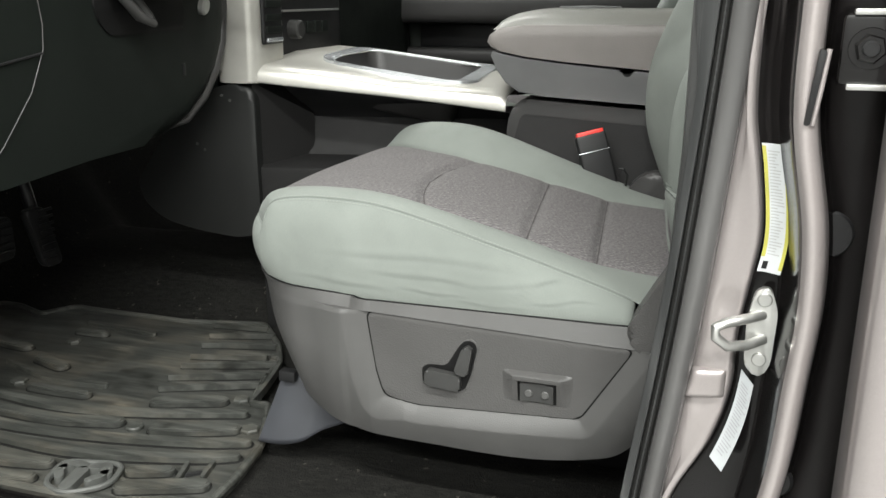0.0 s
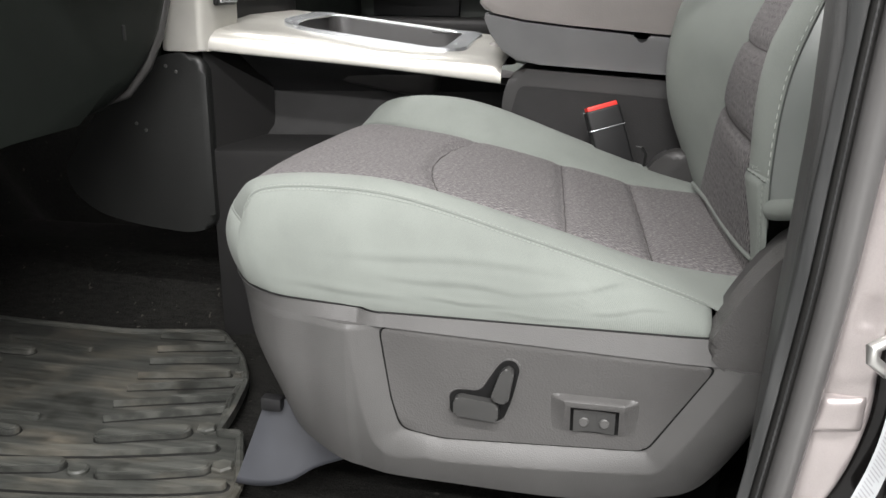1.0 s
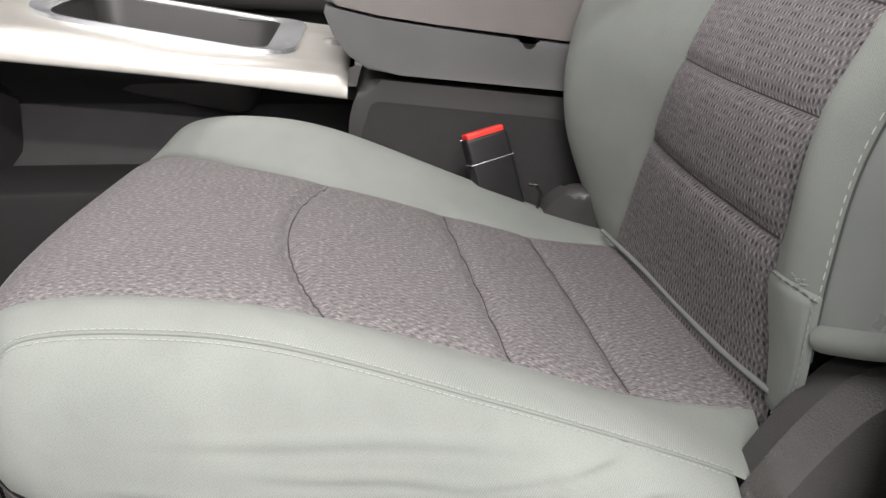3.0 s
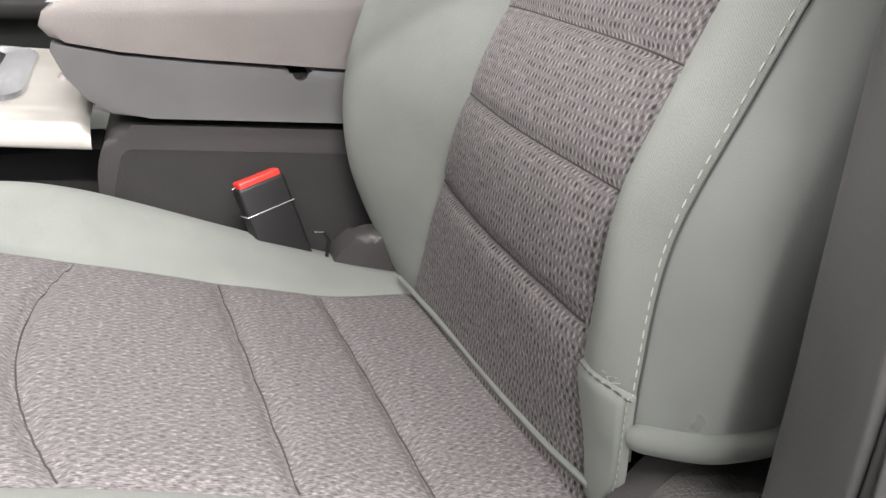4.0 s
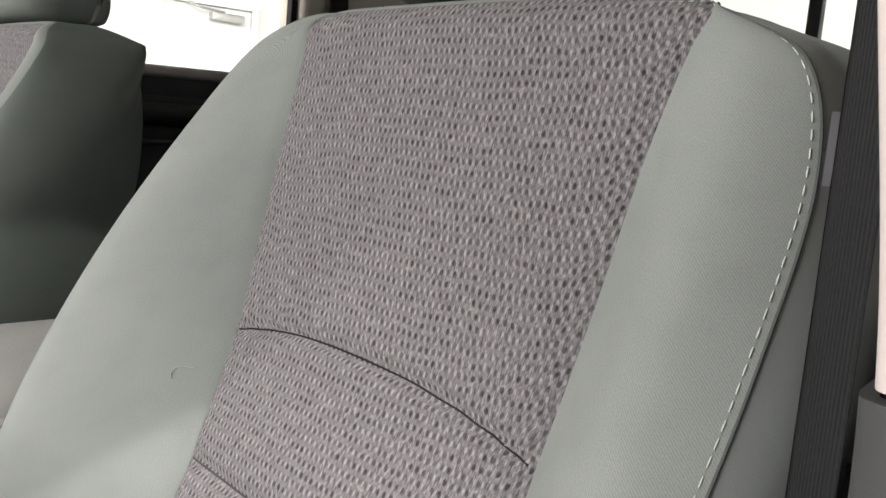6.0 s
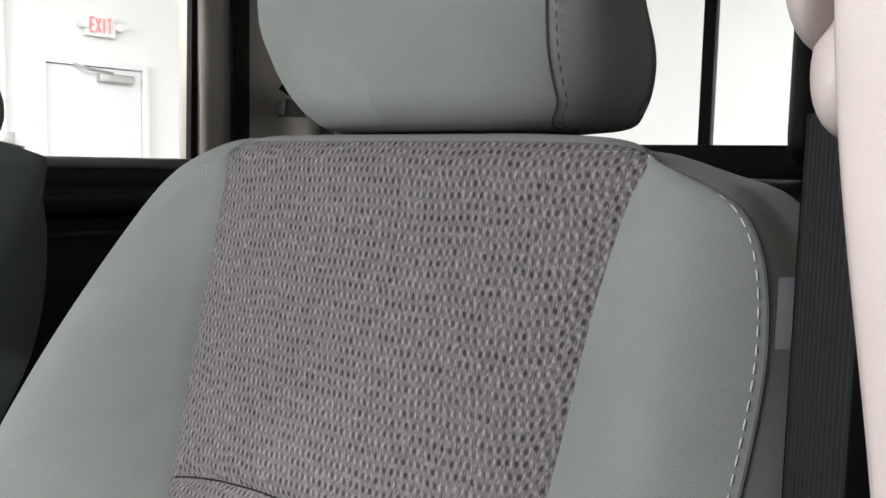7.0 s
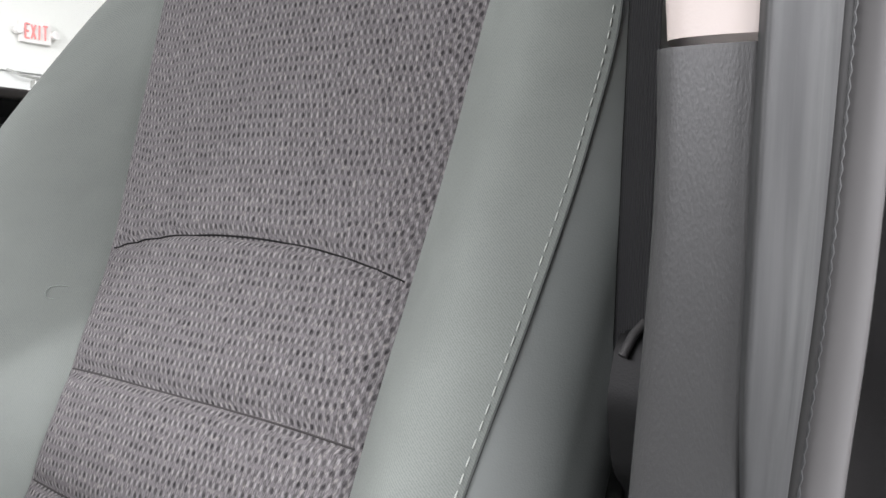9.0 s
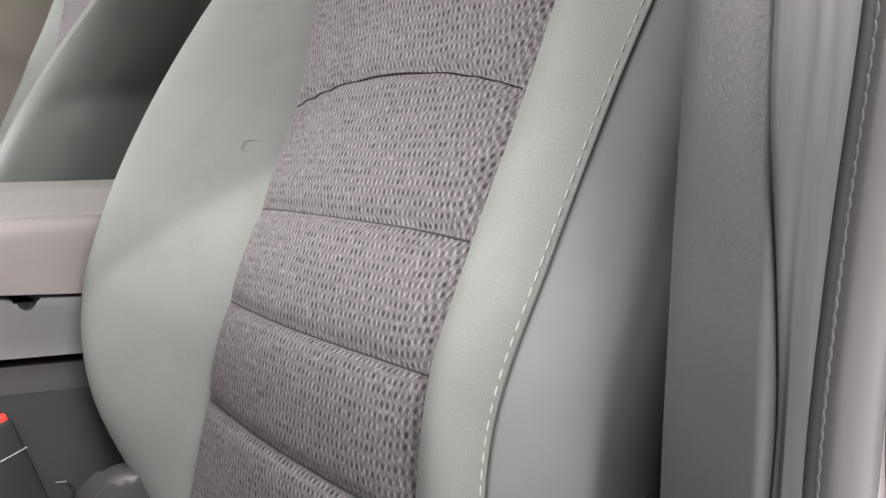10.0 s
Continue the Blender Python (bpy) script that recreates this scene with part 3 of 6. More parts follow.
# ---------------------------------------------------------------- front seats
# rows up the backrest: height, insert plane, half width of the insert, inner bolster ridge, outer seam
BACK_Z = [0.30, 0.36, 0.44, 0.52, 0.60, 0.68, 0.76, 0.84, 0.893, 0.917, 0.928, 0.922]
BACK = {
    "xin": [0.502, 0.505, 0.510, 0.526, 0.563, 0.603, 0.630, 0.650, 0.663, 0.671, 0.692, 0.735],
    "hi": [0.168, 0.150, 0.131, 0.122, 0.132, 0.150, 0.164, 0.168, 0.170, 0.172, 0.160, 0.150],
    "ho": [0.178, 0.174, 0.171, 0.167, 0.160, 0.155, 0.160, 0.167, 0.176, 0.183, 0.168, 0.150],
    "rx": [0.504, 0.473, 0.445, 0.444, 0.469, 0.508, 0.556, 0.611, 0.646, 0.664, 0.692, 0.735],
    "ry": [0.210, 0.222, 0.225, 0.228, 0.230, 0.232, 0.234, 0.234, 0.222, 0.192, 0.170, 0.153],
    "oy": [0.235, 0.258, 0.270, 0.276, 0.280, 0.284, 0.286, 0.276, 0.248, 0.212, 0.176, 0.156],
    "oo": [0.239, 0.262, 0.274, 0.280, 0.284, 0.288, 0.286, 0.272, 0.247, 0.206, 0.172, 0.156],
    "sx": [0.528, 0.522, 0.517, 0.523, 0.546, 0.572, 0.615, 0.652, 0.665, 0.672, 0.692, 0.735],
    "sy": [-0.200, -0.215, -0.223, -0.226, -0.240, -0.255, -0.257, -0.254, -0.236, -0.187, -0.169, -0.151],
}
BACK_R = np.linspace(0, 1, len(BACK_Z))
BF = {k: spl(BACK_R, v) for k, v in BACK.items()}
BACK_ZF = spl(BACK_R, BACK_Z)


def back_cols(r):
    """The control points (x, y) across the backrest at row r, from the inner rear edge round the front to the outer rear edge."""
    g = {k: float(f(r)) for k, f in BF.items()}
    top = min(1.0, max(0.0, (r - 0.78) / 0.13))
    dep = 0.13 - 0.075 * min(1.0, max(0.0, (r - 0.45) / 0.45)) ** 1.5
    skew = 0.018 * min(1.0, max(0.0, (0.43 - float(BACK_ZF(r))) / 0.09))
    foot = g["xin"] + skew
    inner = [(g["xin"] + dep, g["oy"] - 0.03), (g["rx"] + 0.11 * (1 - top) + 0.03 * top, g["oy"]), (g["rx"] + 0.032 * (1 - top) + 0.012 * top, g["oy"] - 0.010), (g["rx"], g["ry"]), (g["xin"] - 0.4 * skew, g["hi"])]
    mid = [(g["xin"] - 0.4 * skew, g["hi"]), (g["xin"] - 0.006 + 0.35 * skew, 0.0), (foot, -g["ho"])]
    bulge = 0.022 * min(1.0, max(0.08, (r - 0.10) / 0.20)) * (1 - min(1.0, max(0.0, (r - 0.58) / 0.22)))
    ridge = ((foot + g["sx"]) / 2 - bulge * (1 - top), -g["ho"] * 0.45 + g["sy"] * 0.55)
    strip = [(foot, -g["ho"]), ridge, (g["sx"], g["sy"])]
    oy = -g["oo"]
    side = [(g["sx"], g["sy"]), (g["sx"] + 0.034 * (1 - top) + 0.012 * top, oy + 0.013 * (1 - top) + 0.005 * top), (g["sx"] + 0.078 * (1 - top) + 0.030 * top, oy + 0.014 * (1 - top)), (g["xin"] + dep, oy + 0.03 + 0.062 * (1 - top))]
    return inner, mid, strip, side


def back_sheet(which, rs, n):
    rows = []
    for r in rs:
        pts = np.array(back_cols(r)[which])
        c = np.linspace(0, 1, len(pts))
        fx, fy = spl(c, pts[:, 0]), spl(c, pts[:, 1])
        u = np.linspace(0, 1, n)
        turn_in = 0.003 * min(1.0, max(0.0, (r - 0.80) / 0.08))
        fall = turn_in * (0 * u, np.clip((u - 0.72) / 0.28, 0, 1) ** 2, 0 * u + 1, 1 - u)[which]
        if which == 3:
            fall = fall + 0.009 * min(1.0, max(0.0, (r - 0.66) / 0.14)) * u
        rows.append(np.stack([fx(u), fy(u), float(BACK_ZF(r)) - fall], -1))
    return np.array(rows)


# rows along the cushion: from the lower front edge, over the nose, to the back
CU = np.linspace(0, 1, 11)
CUSH = {
    "x": [-0.034, -0.044, -0.038, -0.020, 0.020, 0.100, 0.190, 0.320, 0.410, 0.470, 0.520],
    "z": [0.286, 0.312, 0.345, 0.368, 0.382, 0.385, 0.378, 0.352, 0.330, 0.322, 0.318],
    "ridge": [0.000, 0.002, 0.004, 0.014, 0.030, 0.039, 0.038, 0.022, 0.012, 0.004, -0.002],
    "seam": [0.000, 0.000, 0.004, 0.010, 0.014, 0.017, 0.017, 0.008, 0.003, -0.006, -0.016],
    "iy": [0.262, 0.262, 0.262, 0.256, 0.238, 0.190, 0.158, 0.143, 0.150, 0.159, 0.165],
    "lip": [0.000, 0.000, 0.002, 0.004, 0.006, 0.007, 0.006, 0.003, 0.000, 0.000, 0.000],
    "bow": [0.078, 0.078, 0.074, 0.060, 0.032, 0.008, 0.000, 0.000, 0.000, -0.010, -0.030],
}
CF = {k: spl(CU, v) for k, v in CUSH.items()}


def cush_cols(r):
    g = {k: float(f(r)) for k, f in CF.items()}
    x, z, b = g["x"], g["z"], g["bow"]
    nose = max(0.0, 1 - r / 0.28)
    zb = 0.272 + 0.026 * max(0.0, min(1.0, (0.17 - x - b * 1.1) / 0.12))
    zb = min(zb, z - 0.006)
    tuck = 0.036 * max(0.0, min(1.0, (0.12 - x - b * 1.1) / 0.07))
    iy, lip = g["iy"], g["lip"]
    gap = 0.276 - iy
    inner = [(x + b * 1.1, 0.268, min(0.24, z - 0.05)), (x + b * 1.1, 0.279, z + g["ridge"] - 0.055), (x + b * 0.9, iy + gap * 0.82, z + g["ridge"] - 0.012), (x + b * 0.5, iy + gap * 0.5, z + g["ridge"]), (x + b * 0.12, iy, z)]
    mid = [(x + b * 0.12, iy, z), (x, 0.0, z + 0.003), (x + b * 0.2, -0.168, z + lip)]
    strip = [(x + b * 0.2, -0.168, z + lip), (x + b * 0.45, -0.206, z + g["seam"] + 0.004), (x + b * 0.8, -0.238, z + g["seam"])]
    zs = z + g["seam"]
    side = [(x + b * 0.8, -0.238, zs), (x + b * 1.0, -0.259, zs - 0.27 * (zs - zb)), (x + b * 1.12, -0.268 + tuck * 0.3, zs - 0.60 * (zs - zb)), (x + b * 1.1 + tuck * 0.3, -0.258 + tuck, zb)]
    return inner, mid, strip, side


# the rim of the seat shield, from the inner front corner round to the rear
RIM_PX = [-0.046, -0.050, -0.044, -0.019, 0.010, 0.048, 0.092, 0.16, 0.24, 0.33, 0.42, 0.50, 0.56]
RIM_PY = [0.285, 0.08, -0.08, -0.180, -0.236, -0.267, -0.277, -0.280, -0.283, -0.283, -0.279, -0.274, -0.270]
RIM_X, RIM_Y = spl(np.linspace(0, 1, len(RIM_PX)), RIM_PX), spl(np.linspace(0, 1, len(RIM_PY)), RIM_PY)


def rim_height(x):
    return 0.291 if x > 0.172 else 0.3035 - 0.0125 * max(0.0, (x + 0.05) / 0.222)


def cush_sheet(which, rs, n):
    rows = []
    for r in rs:
        pts = np.array(cush_cols(r)[which])
        c = np.linspace(0, 1, len(pts))
        u = np.linspace(0, 1, n)
        rows.append(np.stack([spl(c, pts[:, i])(u) for i in range(3)], -1))
    return np.array(rows)


def padded(P, depth=0.0035, edge=0.08, sign=1.0):
    """Lets a sewn panel swell a little between its seams."""
    n, k, _ = P.shape
    a = np.minimum(np.linspace(0, 1, k), np.linspace(1, 0, k)) / edge
    a = 1 - np.exp(-a * 2.2)
    return P + sign * normals(P) * (depth * a[None, :, None])


PLEATS = ((0.447, 0.0), (0.526, 0.0), (0.597, 0.004), (0.683, 0.019))


def seat(name, label, mirror=None):
    """A bucket seat. mirror: the y about which the driver's seat is turned over for the other side."""
    s = thing(name, label, "car seat", "front seats")

    def place(P):
        if mirror is None:
            return P
        Q = P.copy()
        Q[..., 1] = 2 * mirror - Q[..., 1]
        Q[..., 0] -= 0.05
        return Q

    def fix(bm):
        if mirror is not None:
            for v in bm.verts:
                v.co.y = 2 * mirror - v.co.y
                v.co.x -= 0.05
        return bm

    rs = np.concatenate([np.linspace(0, 0.8, 150), np.linspace(0.805, 1, 40)])
    # ---- backrest
    back = part("backrest", grid(place(back_rear(rs))), M_TWILL, s, "grey cloth backrest shell", 180)
    ins = back_sheet(1, rs, 64)
    N = normals(ins)
    if N[90, 32, 0] > 0:
        N = -N
    z, y = ins[..., 2], ins[..., 1]
    fall = np.zeros_like(z)
    near = np.full_like(z, 9.0)
    for z0, bow in PLEATS:
        d = z - (z0 + bow * (1 - np.clip(np.abs(y) / 0.154, 0, 1) ** 2.2))
        fall -= (0.0056 if bow > 0.01 else 0.0040) * np.exp(-((d / 0.0036) ** 2))
        near = np.minimum(near, np.abs(d))
    low = np.clip((0.72 - z) / 0.1, 0, 1)
    fall += 0.0045 * (1 - np.exp(-near / 0.012)) * low
    u = np.minimum(np.linspace(0, 1, 64), np.linspace(1, 0, 64))[None]
    fall = (fall + 0.004) * (1 - np.exp(-u / 0.03))
    ins = ins + N * fall[..., None]
    cut = int(np.argmax(rs > 0.860))
    part("top_panel", grid(place(ins[cut - 1 :])), M_TWILL, back, "", 180)
    insert = part("backrest_insert", grid(place(ins[:cut])), M_INSERT, back, "dark dotted woven insert with sewn pleats", 180)
    for z0, bow in PLEATS:
        line = []
        for j in range(1, 63):
            d = z[:185, j] - (z0 + bow * (1 - np.clip(np.abs(y[:185, j]) / 0.154, 0, 1) ** 2.2))
            i = int(np.argmax(d > 0))
            t = -d[i - 1] / (d[i] - d[i - 1])
            p = ins[i - 1, j] * (1 - t) + ins[i, j] * t
            line.append(place(p + N[i, j] * 0.0002))
        # dark line in each pleat; the top one paints its shade black
        part("pleat_seam", tube(line, 0.0007, 6), M_VOID if bow > 0.01 else M_PLEAT, insert)
    inn = padded(back_sheet(0, rs, 60), 0.002, 0.03, 1.0)
    # the shade-toned panel reaches nearer the ridge on the passenger seat
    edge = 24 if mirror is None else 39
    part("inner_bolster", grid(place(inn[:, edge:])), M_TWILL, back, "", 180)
    part("inner_side_panel", grid(place(inn[:, : edge + 1])), M_INNERSIDE, back, "green-grey inner side panel, darkened for shade", 180)
    if mirror is None:
        at = lambda i, j: inn[int(i), int(j)] * (1 - i % 1) + inn[int(i) + 1, int(j)] * (i % 1) + (inn[int(i), int(j) + 1] - inn[int(i), int(j)]) * (j % 1)  # noqa: E731
        mark = [at(*q) + np.array([-0.0004, -0.0004, 0]) for q in ((79.4, 56.7), (79.5, 56.0), (79.3, 55.4), (78.4, 55.2), (77.6, 55.4), (77.4, 56.0))]
        part("scuff", tube(mark, 0.00035, 5), M_THREAD2, back, "pale scuff mark")
    out = back_sheet(2, rs[: cut + 2], 40)
    start = int(np.argmax(rs > 0.118))
    part("outer_bolster", grid(place(padded(out, 0.003, 0.2, 1.0)[start:])), M_TWILL, back, "", 180)
    side = back_sheet(3, rs, 50)
    flush = np.clip((rs - 0.76) / 0.08, 0, 1)[:, None, None]
    round_side = padded(side, 0.003, 0.2, 1.0) * (1 - flush) + side * flush
    crest = int(np.argmax(rs > 0.66))
    low_edge = 0.399 + 0.026 * np.clip(np.linspace(0, 1, 50) / 0.6, 0, 1)
    lift_k = np.linspace(0, 1, 120)
    panel = np.zeros((120, 50, 3))
    for j in range(50):
        col = round_side[:crest, j]
        zz = low_edge[j] + (col[-1, 2] - low_edge[j]) * lift_k
        panel[:, j] = np.stack([np.interp(zz, col[:, 2], col[:, 0]), np.interp(zz, col[:, 2], col[:, 1]), zz], -1)
    part("side_panel", grid(place(panel)), M_SIDE, back, "smooth grey vinyl side panel", 180)
    part("shoulder_panel", grid(place(round_side[crest - 1 :])), M_TWILL, back, "", 180)
    # seams: a dark welt beside a row of pale stitches on the outer edge, a thin dark welt on the inner one
    k0, k1 = 22, cut
    welt = side[k0:k1, 0] + np.array([-0.0002, -0.0006, 0])
    part("outer_welt", tube(place(welt), 0.0008, 6), M_SEAM, back, "dark seam line")
    row = out[k0:k1, -3] + np.array([-0.0012, -0.0012, 0])
    stitches(place(row), "outer_stitching", back, 0.0050, 0.0032, 0.00048)
    inner = back_sheet(0, rs, 60)
    part("inner_welt", tube(place(inner[8:168, edge] + np.array([-0.0008, 0.0008, 0])), 0.0009, 6), M_SEAM, back, "dark seam line")
    top = np.array([back_sheet(1, [0.832], 60)[0]])[0]
    stitches(place(top + np.array([-0.002, 0, 0.003])), "top_stitching", back, 0.003, 0.003, 0.0004, material=M_THREAD2)
    # patch and roll at the foot of the outer bolster
    pr = np.linspace(0.040, 0.176, 40)
    full = back_sheet(2, pr, 101)
    vv, uu = np.linspace(0, 1, 40)[:, None], np.linspace(0, 1, 34)[None]
    pa = np.zeros((40, 34, 3))
    for k, v in enumerate(vv[:, 0]):
        right = 1.0 - 0.72 * (1 - min(1.0, v / 0.55)) ** 2.2
        for a in range(3):
            pa[k, :, a] = np.interp(0.01 + (right - 0.01) * uu[0], np.linspace(0, 1, 101), full[k, :, a])
    lift = np.minimum(np.minimum(vv / 0.15, (1 - vv) / 0.07), np.minimum(uu, 1 - uu) / 0.16).clip(0, 1) ** 0.5 * 0.0065 + 0.0004
    pn = normals(pa)
    if pn[20, 17, 0] > 0:
        pn = -pn
    bow = np.zeros_like(pa)
    bow[..., 2] = -0.007 * vv * (2 * uu - 1) ** 2
    pa = pa + pn * lift[..., None] + bow
    patch = part("foot_patch", grid(place(pa)), M_TWILL, back, "worn cloth patch at the foot of the bolster", 180)
    stitches(place(pa[-2] + pn[-2] * 0.0012), "worn_stitching", patch, 0.005, 0.0022, 0.0006, material=M_SEAM)
    stitches(place(pa[:, -3] + pn[:, -3] * 0.0012), "worn_stitching", patch, 0.004, 0.0022, 0.0005, material=M_THREAD2)
    for k in range(4):
        p = pa[-1, 22 + 2 * k] + np.array([-0.004, -0.001, 0.003])
        q = p + np.array([random.uniform(-0.006, 0.0), random.uniform(-0.006, 0.004), random.uniform(-0.006, 0.010)])
        part("loose_thread", tube([place(p), place((p + q) / 2 + np.array([-0.002, 0, 0.001])), place(q)], 0.0003, 5), M_THREAD2, patch)
    hemline = panel[0, :46] - normals(panel)[0, :46] * 0.0030 + np.array([0, 0, 0.001])
    part("side_roll", tube(place(hemline), np.r_[0.009, 0.0098, np.full(44, 0.0100)], 14), M_TWILL, back, "rolled cloth hem")
    # ---- cushion
    rc = np.linspace(0, 1, 170)
    ci = cush_sheet(1, rc, 60)
    NC = normals(ci)
    if NC[110, 30, 2] < 0:
        NC = -NC
    x, yc = ci[..., 0], ci[..., 1]
    fall, near = np.zeros_like(x), np.full_like(x, 9.0)

    def pleat(n, yy):
        """The x of a cushion pleat at yy: one bent, two straight and slanting."""
        return 0.168 + 0.045 * ((yy - 0.02) / 0.19) ** 2 if n == 0 else (0.322, 0.411)[n - 1] - yy * (0.10, 0.085)[n - 1]

    for n in range(3):
        mid = pleat(n, yc)
        d = np.where(ci[..., 2] > 0.31, x - mid, 9.0)
        fall -= 0.0058 * np.exp(-((d / 0.0055) ** 2))
        near = np.minimum(near, np.abs(d))
    fall += 0.0035 * (1 - np.exp(-near / 0.014))
    uc = np.minimum(np.linspace(0, 1, 60), np.linspace(1, 0, 60))[None]
    fall = (fall + 0.003) * (1 - np.exp(-uc / 0.03))
    ci = ci + NC * fall[..., None]
    nose = 40
    cushion = part("cushion", grid(place(ci[nose:])), M_CUSHION, s, "dark dotted woven cushion insert with sewn pleats", 180)
    for n in range(3):
        line = []
        for j in range(1, 59):
            d = x[60:, j] - pleat(n, yc[60:, j])
            i = int(np.argmax(d > 0))
            t = -d[i - 1] / (d[i] - d[i - 1])
            line.append(place(ci[59 + i, j] * (1 - t) + ci[60 + i, j] * t))
        part("pleat_seam", tube(line, 0.0007, 6), M_PLEAT, cushion)
    part("inner_bolster", grid(place(padded(cush_sheet(0, rc, 60), 0.004, 0.04, 1.0))), M_TWILL, cushion, "", 180)
    swell = np.clip((rc - 0.2) / 0.15, 0, 1)[:, None, None]
    flat = cush_sheet(2, rc, 30)
    upper = flat + (padded(flat, 0.0025, 0.12, 1.0) - flat) * swell
    part("outer_strip", grid(place(upper[nose:])), M_TWILL, cushion, "", 180)
    # skirt: hangs from the seam round the front and the outer side down to the rim of the shield
    seat_rows = cush_sheet(3, rc, 60)[nose:, 0]
    line = np.concatenate([ci[nose], upper[nose, 1:-1], seat_rows])
    kk = np.full(len(line), np.nan)
    kf = np.linspace(0, 1, 2000)
    px, py = RIM_X(kf), RIM_Y(kf)
    n_front = len(ci[nose])
    for i, p in enumerate(line):
        if i < n_front and p[1] > -0.12:
            kk[i] = np.interp(-p[1], -py, kf)
        elif i >= n_front and p[0] > 0.075:
            j = int(np.argmin(px))
            kk[i] = np.interp(p[0], px[j:], kf[j:])
    good = ~np.isnan(kk)
    dist = np.r_[0, np.cumsum(np.linalg.norm(np.diff(line, axis=0), axis=1))]
    kk = np.interp(dist, dist[good], kk[good])
    tx, ty = np.gradient(RIM_X(kk)), np.gradient(RIM_Y(kk))
    tl = np.hypot(tx, ty)
    out_n = np.stack([ty / tl, -tx / tl, 0 * tx], -1)
    flip = np.where(out_n[:, 0] * 1.0 + out_n[:, 1] * 1.0 > 0, -1.0, 1.0)
    out_n *= flip[:, None]
    foot_x, foot_y = RIM_X(kk), RIM_Y(kk)
    low_z = np.array([rim_height(v) for v in foot_x]) - 0.012
    foot = np.stack([foot_x, foot_y, low_z], -1) - out_n * 0.016
    u = np.linspace(0, 1, 60)[None, :, None]
    cs = line[:, None] * (1 - u) + foot[:, None] * u + out_n[:, None] * (0.013 * np.sin(np.pi * np.clip(u, 0, 1) ** 0.85) ** 0.8)
    NS = np.repeat(out_n[:, None], 60, 1)
    X, Z = cs[..., 0], cs[..., 2]
    w = np.zeros_like(X)
    creases = (
        ((0.325, 0.300), (0.462, 0.350), 0.0042, 0.0026, 0.009), ((0.270, 0.3015), (0.375, 0.298), 0.0034, 0.0016, -0.001),
        ((0.090, 0.345), (0.400, 0.337), 0.0065, 0.0013, 0.006), ((0.360, 0.303), (0.450, 0.314), 0.0034, 0.0015, 0.002),
        ((0.150, 0.326), (0.330, 0.318), 0.0055, 0.0011, 0.004), ((0.290, 0.316), (0.445, 0.333), 0.0040, 0.0014, 0.003),
        ((0.060, 0.314), (0.220, 0.303), 0.0055, 0.0009, 0.002), ((0.200, 0.309), (0.310, 0.305), 0.0035, 0.0010, 0.001))
    for (xa, za), (xb, zb), wid, amp, arc in creases:
        t = np.clip((X - xa) / (xb - xa), 0, 1)
        d = Z - (za + (zb - za) * t + arc * np.sin(t * np.pi) + 0.0012 * np.sin(t * 11 + xa * 90))
        w += 0.85 * amp * np.sin(np.pi * t) ** 1.4 * (np.exp(-((d / (wid * 0.8)) ** 2)) - 0.65 * np.exp(-(((d + wid) / (wid * 0.55)) ** 2)))
    w *= np.clip((Z - 0.294) / 0.012, 0, 1)
    cs = cs + NS * w[..., None]
    # the rear end turns inwards in a soft roll
    past = np.clip(cs[..., 0] - 0.468, 0, None)
    ang = np.minimum(past / 0.010, np.pi / 2)
    cs[..., 1] += np.where(past > 0, 0.010 * (1 - np.cos(ang)) + np.clip(past - 0.0157, 0, None), 0)
    cs[..., 0] = np.where(past > 0, 0.468 + 0.010 * np.sin(ang), cs[..., 0])
    part("outer_side", grid(place(cs)), M_TWILL, cushion, "creased grey cloth side panel", 180)
    seam = line[: len(line) - 12]
    part("seam_welt", tube(place(seam + np.array([0, -0.0008, -0.0016])), 0.0007, 6), M_SEAM, cushion)
    part("seam_roll", tube(place(seam + np.array([0, 0.0006, 0.0002])), 0.0015, 8), M_TWILL, cushion, "rolled cloth seam")
    stitches(place(upper[nose + 3 : 158, -2] + np.array([0, 0, 0.0003])), "upper_stitching", cushion, 0.0032, 0.0012, 0.0005, material=M_THREAD2)
    stitches(place(cs[n_front + 30 : -14, 1] + NS[n_front + 30 : -14, 1] * 0.0004), "lower_stitching", cushion, 0.0032, 0.0012, 0.0005, material=M_THREAD2)
    # piping between cushion and backrest
    pipe = [(0.482, 0.172, 0.334), (0.492, 0.05, 0.338), (0.501, -0.06, 0.338), (0.508, -0.13, 0.339), (0.515, -0.185, 0.342)]
    part("piping", fix(tube([(float(spl(range(5), [p[0] for p in pipe])(t)), float(spl(range(5), [p[1] for p in pipe])(t)), float(spl(range(5), [p[2] for p in pipe])(t))) for t in np.linspace(0, 4, 30)], 0.0024, 10)), M_TWILL, cushion, "grey cloth piping")
    head_restraint(s, fix, place)
    shield(s, fix)
    return s


def back_rear(rs):
    rows = []
    for r in rs:
        inner, _, _, side = back_cols(r)
        a, b = np.array(inner[0]), np.array(side[-1])
        u = np.linspace(0, 1, 24)[:, None]
        xy = a * (1 - u) + b * u
        xy[:, 0] += 0.02 * np.sin(np.pi * u[:, 0])
        rows.append(np.c_[xy, float(BACK_ZF(r)) - 0.009 * u[:, 0] * min(1.0, max(0.0, (r - 0.66) / 0.14))])
    P = np.array(rows)
    cap = P[-1:].copy()
    cap[..., 0] -= 0.04
    return np.concatenate([P, cap])


